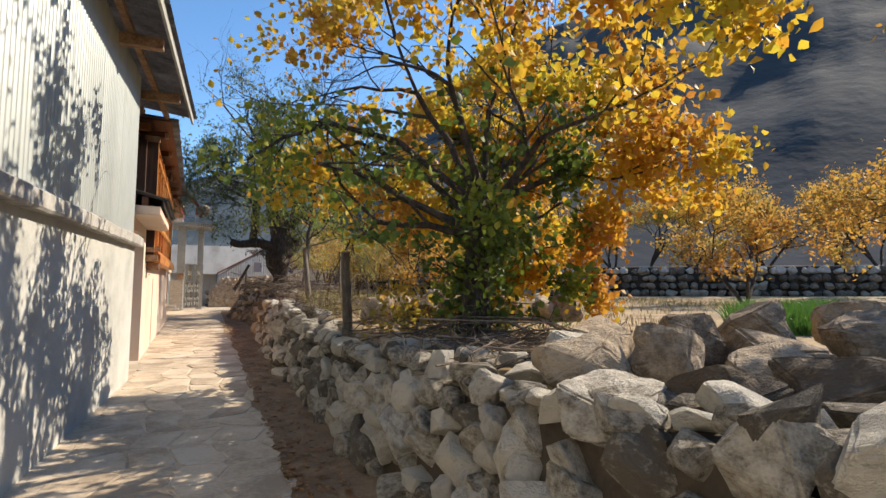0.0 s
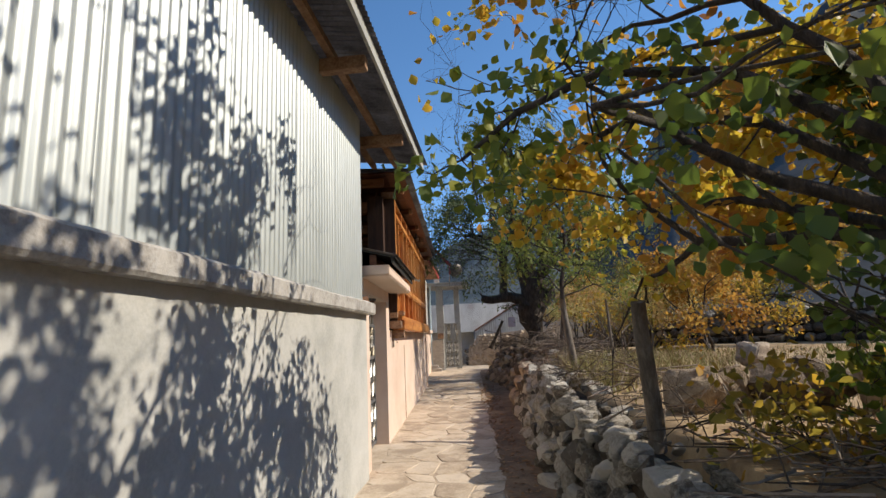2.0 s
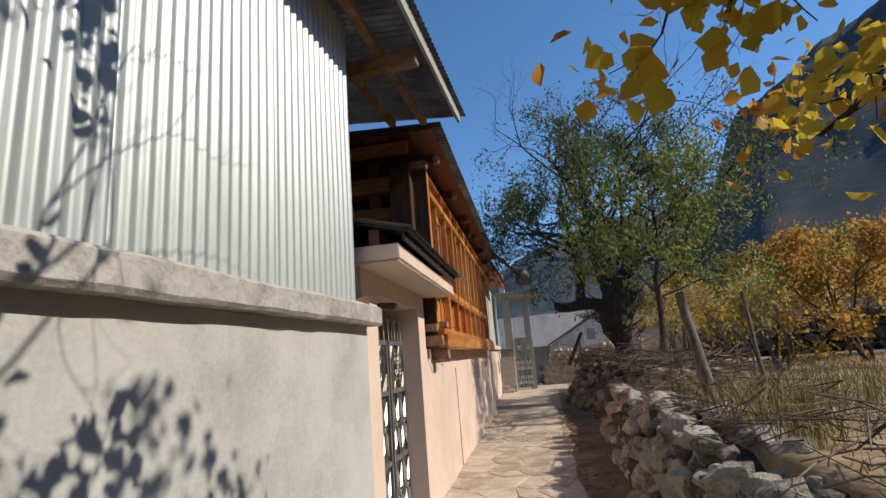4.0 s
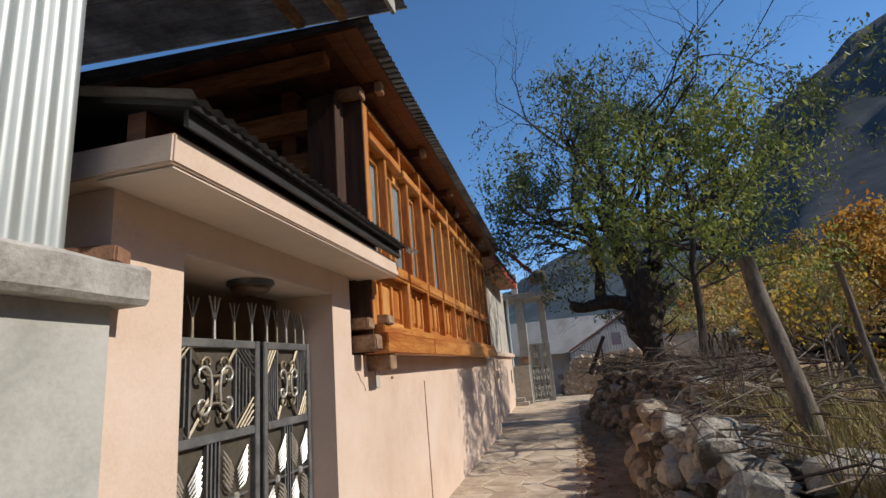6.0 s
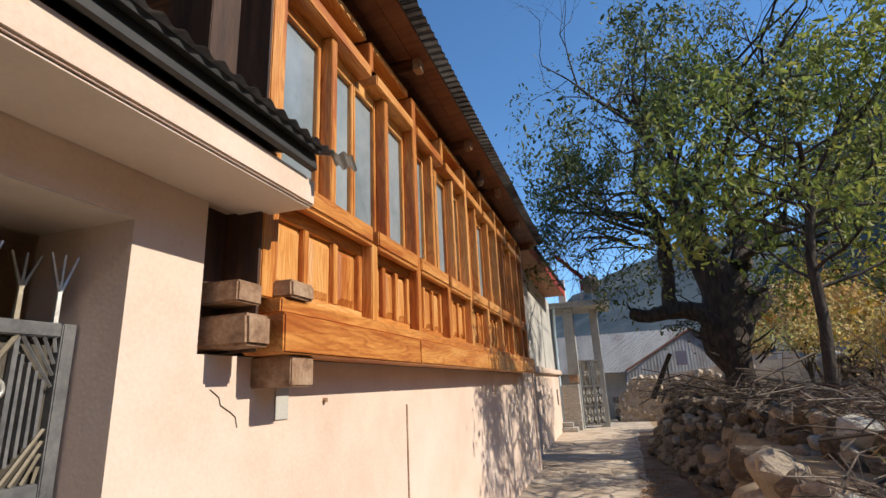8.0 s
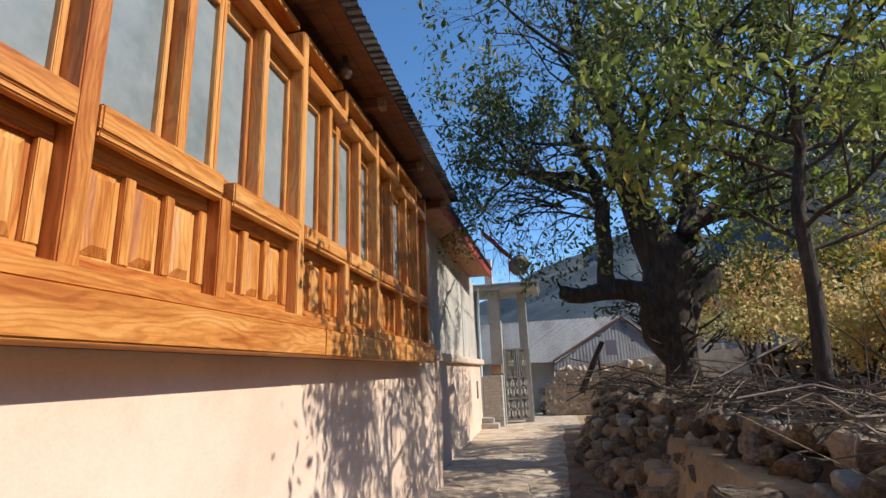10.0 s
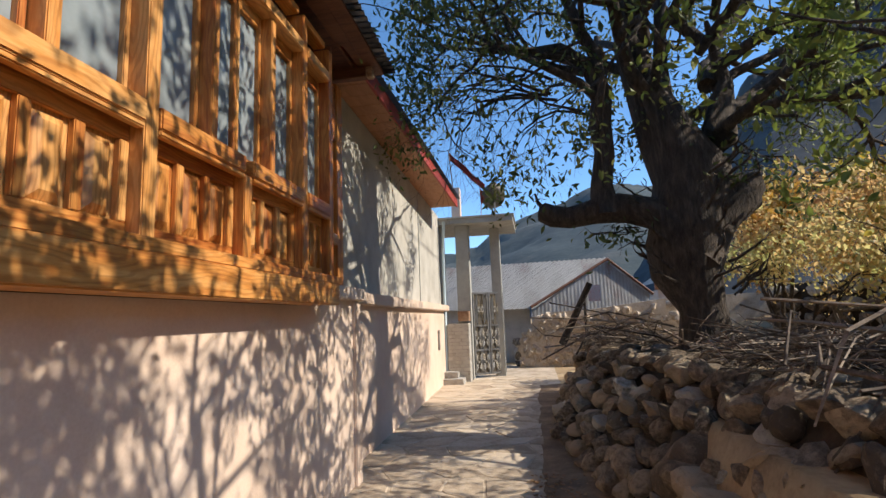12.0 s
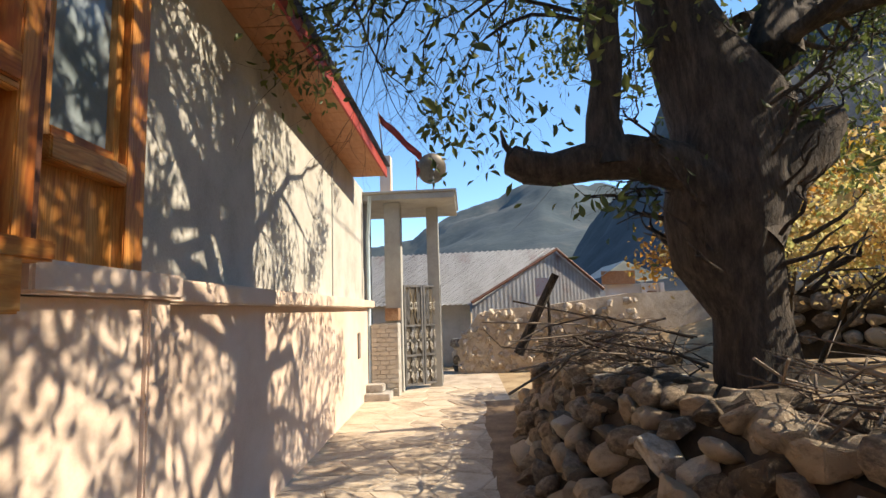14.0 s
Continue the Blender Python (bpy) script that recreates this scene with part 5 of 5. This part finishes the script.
# ---- stakes, saplings, fence ----
def leaning_post(name, a, b, r0, r1, label, material=GREY_WOOD):
    a, b = Vector(a), Vector(b)
    pts = [a.lerp(b, k / 5) + Vector((0.02 * noise.noise((k, a.x, 1)), 0.02 * noise.noise((k, a.y, 7)), 0)) for k in range(6)]
    bm = tube(pts, [r0 + (r1 - r0) * k / 5 for k in range(6)], 9)
    return solid(name, bm, material, label, "post", "", True)


BARK_GREY = surface("grey_bark", [(0.07, 0.055, 0.042), (0.145, 0.118, 0.092), (0.23, 0.195, 0.155)], 8, 50, 0.95, 0.6, stretch=(3, 3, 0.6))
leaning_post("leaning_stake", (1.50, 6.0, 0.70), (1.40, 5.80, 1.72), 0.062, 0.05, "grey weathered stake leaning out of the wall", BARK_GREY)
leaning_post("leaning_stake", (1.74, 9.85, 0.75), (1.68, 10.22, 2.03), 0.060, 0.046, "thick grey stake leaning over the stone wall", BARK_GREY)
leaning_post("thin_pole", (2.62, 11.0, 0.8), (2.6, 11.15, 2.06), 0.03, 0.02, "thin crooked pole standing in the field", BARK_GREY)
leaning_post("broken_limb", (1.0, 23.6, 1.0), (1.55, 23.4, 2.1), 0.075, 0.055, "broken dark limb propped on the wall", BARK)
leaning_post("broken_limb", (1.42, 23.5, 1.0), (1.45, 23.45, 1.95), 0.03, 0.02, "thin dead branch propped beside the limb", BARK)


def build_fence():
    f = thing("rail_fence", "crooked rail fence of bare branches behind the tree", "fence")
    for k in range(5):
        x, y = 4.6 + 1.2 * k, 21.6 - 0.4 * k
        part("fence_post", tube([(x, y, 0.7), (x + 0.05, y, 1.2), (x - 0.04, y, 1.55)], [0.06, 0.05, 0.04], 7), BARK_GREY, f, "", True)
        part("fence_rail", tube([(x, y, 1.45), (x + 0.6, y - 0.2, 1.52), (x + 1.2, y - 0.4, 1.42)], 0.028, 6), BARK_GREY, f, "", True)
        part("fence_rail", tube([(x, y, 1.1), (x + 0.6, y - 0.2, 1.08), (x + 1.2, y - 0.4, 1.13)], 0.022, 6), BARK_GREY, f, "", True)


build_fence()


def small_tree(name, place, height, width, leaves, material, label, seed, leaf=0.10, bare=False):
    t = thing(name, label, "tree")
    rng = random.Random(seed)
    bm, tips = bmesh.new(), []
    p = Vector(place)
    for k in range(3):
        a = rng.uniform(0, 6.28)
        grow(bm, p + Vector((0.08 * math.cos(a), 0.08 * math.sin(a), -0.05)), (0.35 * math.cos(a) * width, 0.35 * math.sin(a) * width, 1), height * 0.36, 0.045 * height / 3, 4, rng, tips, up=0.04, spread=0.6 * width, shrink=0.72, kids=(2, 3), sides=6)
    part("trunk", bm, BARK_GREY if bare else BARK, t, "", True)
    if leaves:
        ob = new("crown", leaf_mesh("crown", tips, leaves, leaf, 0.6, 0.16, material, seed, 0.4))
        ob.parent = t


YELLOW_GREEN = leaf_material("yellow_green_leaves", [(0.16, 0.16, 0.035), (0.33, 0.28, 0.05), (0.52, 0.34, 0.05), (0.46, 0.22, 0.045)], 0.6)
SPOTS = [
    ((12.5, 4.8, 0.8), 4.4, ORCHARD), ((14.0, 9.5, 0.8), 4.2, ORCHARD),
    ((5.1, 20.6, 0.8), 2.7, GOLD_LEAF), ((6.0, 19.2, 0.8), 2.6, GOLD_LEAF), ((4.6, 23.0, 0.8), 2.7, GOLD_LEAF), ((7.2, 17.5, 0.8), 3.6, ORCHARD), ((9.5, 20.5, 0.8), 4.2, YELLOW_GREEN), ((6.2, 22.8, 0.9), 3.0, GOLD_LEAF), ((5.2, 24.6, 1.0), 3.4, ORCHARD),
    ((8.2, 26.0, 1.0), 4.0, YELLOW_GREEN), ((12.5, 24.5, 2.0), 4.0, ORCHARD), ((15.5, 21.5, 2.0), 4.4, ORCHARD), ((18.0, 19.0, 2.0), 4.2, ORCHARD),
    ((20.5, 16.5, 2.2), 4.6, ORCHARD), ((23.5, 15.0, 2.2), 4.4, ORCHARD), ((25.5, 11.5, 2.2), 4.8, ORCHARD), ((22.0, 20.5, 2.4), 5.0, YELLOW_GREEN),
    ((28.0, 14.5, 2.4), 5.0, ORCHARD), ((17.0, 25.5, 2.2), 4.6, YELLOW_GREEN), ((12.0, 29.5, 1.8), 4.8, ORCHARD), ((28.5, 9.0, 2.0), 4.6, ORCHARD),
]
for k, (p, h, m) in enumerate(SPOTS):
    word = "orange" if m is ORCHARD else "golden" if m is GOLD_LEAF else "yellow-green"
    small_tree("orchard_tree", p, h, 1.25, (5200 if m is GOLD_LEAF else 3600 if h < 3.5 else 5200) if k else 3800, m, "small orchard tree with thinning %s autumn leaves" % word, 200 + k, 0.075 if m is GOLD_LEAF else 0.11)
# extra tree outside the view, added only to throw shade on the boulder heap
small_tree("orchard_tree", (8.0, -0.6, 0.8), 4.6, 1.0, 7000, ORCHARD, "unseen orange-leaved tree added to shade the boulders", 262, 0.10)


def build_slim_tree():
    t = thing("slim_tree", "slender young tree with bright yellowing green leaves", "tree")
    rng = random.Random(31)
    bm, tips = bmesh.new(), []
    way = [Vector(p) for p in ((2.72, 16.25, 0.8), (2.70, 16.25, 1.4), (2.78, 16.28, 2.1), (2.80, 16.3, 2.9), (2.95, 16.3, 3.6), (2.95, 16.2, 4.4))]
    tube(way, [0.085, 0.072, 0.066, 0.06, 0.045, 0.03], 9, bm)
    for k in range(15):
        a = k * 2.4
        p = way[4].lerp(way[5], (k - 9) / 5) if k > 9 else way[3].lerp(way[4], k / 10) if k > 3 else way[2].lerp(way[3], 0.5 + k / 8)
        grow(bm, p, (math.cos(a) + 0.15, math.sin(a), 0.55), 1.0, 0.026, 3, rng, tips, up=0.02, spread=0.75, shrink=0.78, kids=(2, 3), sides=5, bend=0.3, leafy=2)
    part("trunk", bm, BARK, t, "thin dark trunk", True)
    ob = new("crown", leaf_mesh("crown", tips, 6500, 0.10, 0.42, 0.11, BRIGHT_LEAF, 33, 0.8))
    ob.parent = t


build_slim_tree()
# thin bare shrubs between path and old tree
for k, (p, h) in enumerate((((1.9, 11.9, 0.8), 1.0), ((2.3, 13.3, 0.9), 1.2), ((3.6, 14.2, 0.9), 1.8), ((4.9, 16.3, 0.8), 2.4), ((4.2, 17.6, 0.8), 2.2))):
    small_tree("bare_shrub", p, h, 0.9, 0 if h < 1.5 else 300, YELLOW_GREEN, "nearly bare brown shrub by the stone wall", 300 + k, 0.07, True)
# low yellow-green sprouts by the first wall
for k, p in enumerate(((2.2, 5.2, 0.8), (3.3, 5.6, 0.8))):
    small_tree("low_bush", p, 0.55, 1.5, 420, YELLOW_GREEN, "low bush of bright yellow-green leaves", 340 + k, 0.075)


# ---- brushwood, grass, fallen leaves ----
def brush(name, label, spots, count, length, seed, radius=0.006):
    rng = random.Random(seed)
    bm = bmesh.new()
    for _ in range(count):
        x, y, z, sx, sy, sz = rng.choice(spots)
        p = Vector((x + rng.uniform(-sx, sx), y + rng.uniform(-sy, sy), z + rng.uniform(0, sz)))
        d = Vector((rng.gauss(0, 1), rng.gauss(0, 1), rng.gauss(0.05, 0.30))).normalized()
        l = length * rng.uniform(0.5, 1.6)
        r = radius * rng.uniform(0.5, 1.9)
        bend = Vector((rng.gauss(0, 1), rng.gauss(0, 1), rng.gauss(0, 0.6))) * l * 0.17
        tube([p - d * l / 2, p + bend, p + d * l / 2], [r, r * 0.8, r * 0.4], 4, bm)
    return solid(name, bm, TWIG, label, "brushwood", "stuff")


brush("brushwood", "tangled heap of dry grey brushwood on the wall", [(2.7, 14.8, 1.0, 0.6, 1.6, 0.35), (2.8, 17.0, 1.08, 0.6, 1.2, 0.20), (1.8, 21.9, 1.1, 0.5, 1.2, 0.20), (3.2, 18.9, 1.02, 0.9, 0.7, 0.22), (2.4, 18.2, 1.08, 0.5, 0.8, 0.25)], 1000, 0.6, 4, 0.0055)
brush("long_sticks", "long pale dead branches lying over the brushwood", [(2.5, 17.6, 1.2, 0.5, 1.2, 0.2), (1.5, 21.2, 1.2, 0.4, 0.8, 0.25), (2.3, 4.3, 0.86, 0.5, 0.7, 0.1), (2.3, 12.8, 1.0, 0.5, 1.4, 0.25)], 60, 1.1, 14, 0.010)
brush("dry_twigs", "scattered dry twigs and prunings behind the wall", [(2.0, 5.2, 0.84, 0.6, 1.6, 0.12), (1.9, 8.6, 0.85, 0.5, 1.6, 0.25), (1.9, 11.4, 0.85, 0.5, 1.6, 0.40), (2.3, 3.4, 0.85, 0.8, 0.8, 0.06)], 560, 0.5, 6, 0.0045)


def grass(name, label, spots, count, height, material, seed, width=0.008):
    rng = np.random.default_rng(seed)
    spots = np.array(spots)
    pick = spots[rng.integers(0, len(spots), count)]
    r = np.sqrt(rng.uniform(0, 1, count))
    a = rng.uniform(0, 6.283, count)
    x = pick[:, 0] + pick[:, 3] * r * np.cos(a)
    y = pick[:, 1] + pick[:, 4] * r * np.sin(a)
    z = pick[:, 2]
    h = height * rng.uniform(0.5, 1.3, count)
    lx, ly = rng.normal(0, 0.35, count) * h, rng.normal(0, 0.35, count) * h
    t = rng.uniform(0, 6.283, count)
    wx, wy = width * np.cos(t), width * np.sin(t)
    v = np.stack([np.stack([x - wx, y - wy, z], 1), np.stack([x + wx, y + wy, z], 1), np.stack([x + lx * 0.4 + wx * 0.7, y + ly * 0.4 + wy * 0.7, z + h * 0.6], 1), np.stack([x + lx * 0.4 - wx * 0.7, y + ly * 0.4 - wy * 0.7, z + h * 0.6], 1), np.stack([x + lx, y + ly, z + h], 1)], 1).reshape(-1, 3)
    me = bpy.data.meshes.new(name)
    faces = []
    for k in range(count):
        b = 5 * k
        faces += [(b, b + 1, b + 2, b + 3), (b + 3, b + 2, b + 4)]
    me.from_pydata(v.tolist(), [], faces)
    me.materials.append(material)
    return tagged(new(name, me), label, "grass", "", "stuff")


grass("dry_grass", "thin dry golden grass over the terrace field", [(4.5, 9, 0.79, 2.8, 5.5), (7, 14, 0.79, 4, 5), (11, 12, 0.79, 5, 6), (5, 17, 0.79, 3, 4), (15, 12, 0.8, 4, 5)], 14000, 0.12, STRAW, 1, 0.006)
grass("tall_dry_grass", "clumps of tall dry grass behind the wall", [(1.95, 9.6, 0.8, 0.35, 1.2), (2.4, 12.2, 0.8, 0.6, 1.5), (3.2, 10.4, 0.8, 0.9, 1.2)], 2600, 0.38, STRAW, 2, 0.004)
grass("green_grass", "lush tufts of green grass on the terrace", [(8.6, 4.6, 0.8, 1.7, 1.0), (7.0, 4.0, 0.8, 1.2, 0.7), (9.5, 4.6, 0.8, 1.4, 0.8)], 9000, 0.32, GREEN_GRASS, 3, 0.010)


def fallen(name, label, spots, count, material, seed):
    rng = np.random.default_rng(seed)
    pts = []
    for _ in range(count):
        x0, x1, y0, y1, z = spots[rng.integers(0, len(spots))]
        pts.append((rng.uniform(x0, x1), rng.uniform(y0, y1), z))
    me = leaf_mesh(name, pts, count, 0.06, 0.7, 0.004, material, seed, 0.0)
    co = np.empty(len(me.vertices) * 3)
    me.vertices.foreach_get("co", co)
    co = co.reshape(-1, 6, 3)
    mid = co.mean(1, keepdims=True)
    co[:, :, 2] = mid[:, :, 2] + (co[:, :, 2] - mid[:, :, 2]) * 0.18
    me.vertices.foreach_set("co", co.ravel())
    me.update()
    return tagged(new(name, me), label, "leaves", "", "stuff")


DEAD_LEAF = leaf_material("dead_leaves", [(0.16, 0.07, 0.025), (0.26, 0.12, 0.04), (0.36, 0.20, 0.07)], 0.1)
fallen("fallen_leaves", "dry brown leaves along the foot of the wall", [(0.5, 0.95, 0.5, 4.5, 0.03), (0.5, 0.95, 4.5, 12.5, 0.03), (0.4, 0.9, 13, 19, 0.03), (1.7, 3.4, 3.2, 6.2, 0.83)], 4200, DEAD_LEAF, 12)


# ---- overhead cable, flag ----
def build_cable():
    pts = [(6.6 + 0.0035 * (y + 6), y, 10.2 + 0.0008 * (y - 30) ** 2 - 0.4) for y in range(-6, 90, 4)]
    solid("overhead_cable", tube(pts, 0.014, 5), BLACK, "thin black overhead power cable against the sky", "cable")


build_cable()


def build_flag():
    f = thing("prayer_flag", "small faded red flag on a pole above the porch", "flag", pose(-1.42, 27.1, 4.13))
    part("pole", tube([(0, 0, 0), (-0.05, 0, 1.1), (-0.12, 0, 2.0)], [0.02, 0.016, 0.012], 7), GREY_WOOD, f)
    bm = bmesh.new()
    g = [[bm.verts.new((-0.12 + 0.16 * i, 0.05 * math.sin(i * 1.7 + j), 1.98 - 0.17 * i - 0.07 * j - 0.02 * math.sin(i * 2))) for j in range(4)] for i in range(7)]
    for a, b in zip(g, g[1:]):
        for j in range(3):
            bm.faces.new((a[j], a[j + 1], b[j + 1], b[j]))
    bmesh.ops.solidify(bm, geom=bm.faces[:], thickness=0.004)
    part("cloth", bm, RED_PAINT, f, "faded red cloth", True)


build_flag()


def build_pennant():
    f = thing("pennant", "small red pennant on a stick above the porch", "flag", pose(-0.72, 27.0, 4.13))
    part("stick", tube([(0, 0, 0), (0.02, 0, 0.45), (0.0, 0, 0.85)], [0.012, 0.010, 0.007], 6), GREY_WOOD, f)
    bm = bmesh.new()
    g = [[bm.verts.new((0.005 + 0.05 * i * (1 - j / 4), 0.015 * math.sin(i * 1.6 + j), 0.82 - 0.11 * j - 0.03 * i)) for j in range(4)] for i in range(4)]
    for a, b in zip(g, g[1:]):
        for j in range(3):
            bm.faces.new((a[j], a[j + 1], b[j + 1], b[j]))
    bmesh.ops.solidify(bm, geom=bm.faces[:], thickness=0.003)
    part("cloth", bm, RED_PAINT, f, "limp red cloth", True)


build_pennant()


# ---- flagged path, last because of its many pieces ----
def build_verge():
    bm = bmesh.new()
    rows = []
    for k in range(121):
        y = -3 + 28.5 * k / 120
        edge = 0.48 + 0.10 * noise.noise((y * 0.9, 3, 0)) + 0.05 * noise.noise((y * 4, 9, 0))
        rows.append([bm.verts.new((x, y, z)) for x, z in ((edge, 0.003), (edge + 0.05, 0.017 + 0.004 * noise.noise((y * 6, 1, 1))), (0.85, 0.03), (1.3, 0.06))])
    for a, b in zip(rows, rows[1:]):
        for k in range(3):
            bm.faces.new((a[k], a[k + 1], b[k + 1], b[k]))
    bmesh.ops.recalc_face_normals(bm, faces=bm.faces[:])
    solid("earth_verge", bm, VERGE, "brown earth and litter along the foot of the wall", "earth", "structure", True)


VERGE = surface("littered_earth", [(0.10, 0.062, 0.038), (0.19, 0.125, 0.075), (0.29, 0.20, 0.125)], 3, 45, 0.97, 0.8)
build_verge()


def build_path():
    p = solid("path", box(-1.75, 1.0, -4, 30.5, -0.05, 0.006), PAVING, "dusty flagged footpath of irregular stones", "path", "structure")
    rng = random.Random(9)
    ny, nx = 60, 5
    y0, y1 = 0.2, 27.5
    def west_edge(y):
        return -0.98 if y < 9.5 else -1.02 - 0.03 * (y - 9.5) if y < 18.8 else -1.66

    rise = (y1 - y0) / ny
    grid = [[Vector((west_edge(y0 + rise * j) + (0.74 - west_edge(y0 + rise * j)) * (i + (0.5 if j % 2 else 0.0) * (0 < i < nx)) / nx + (rng.uniform(-0.09, 0.09) if 0 < i < nx else 0), y0 + (y1 - y0) * j / ny + rng.uniform(-0.13, 0.13), 0)) for i in range(nx + 1)] for j in range(ny + 1)]
    for j in range(ny):
        for i in range(nx):
            q = [grid[j][i], grid[j][i + 1], grid[j + 1][i + 1], grid[j + 1][i]]
            c = sum(q, Vector()) / 4
            ring = []
            for a, b in zip(q, q[1:] + q[:1]):
                for f in (0.12, 0.5, 0.88):
                    v = a.lerp(b, f)
                    v = c + (v - c) * rng.uniform(0.945, 0.985)
                    ring.append(v)
            h = 0.010 + rng.uniform(0, 0.006)
            bm = bmesh.new()
            lo = [bm.verts.new((v.x, v.y, 0.004)) for v in ring]
            hi = [bm.verts.new(((c + (v - c) * 0.95).x, (c + (v - c) * 0.95).y, h + rng.uniform(-0.003, 0.003))) for v in ring]
            n = len(ring)
            for k in range(n):
                bm.faces.new((lo[k], lo[(k + 1) % n], hi[(k + 1) % n], hi[k]))
            bm.faces.new(hi)
            part("flagstone", bm, PAVING, p)


build_path()
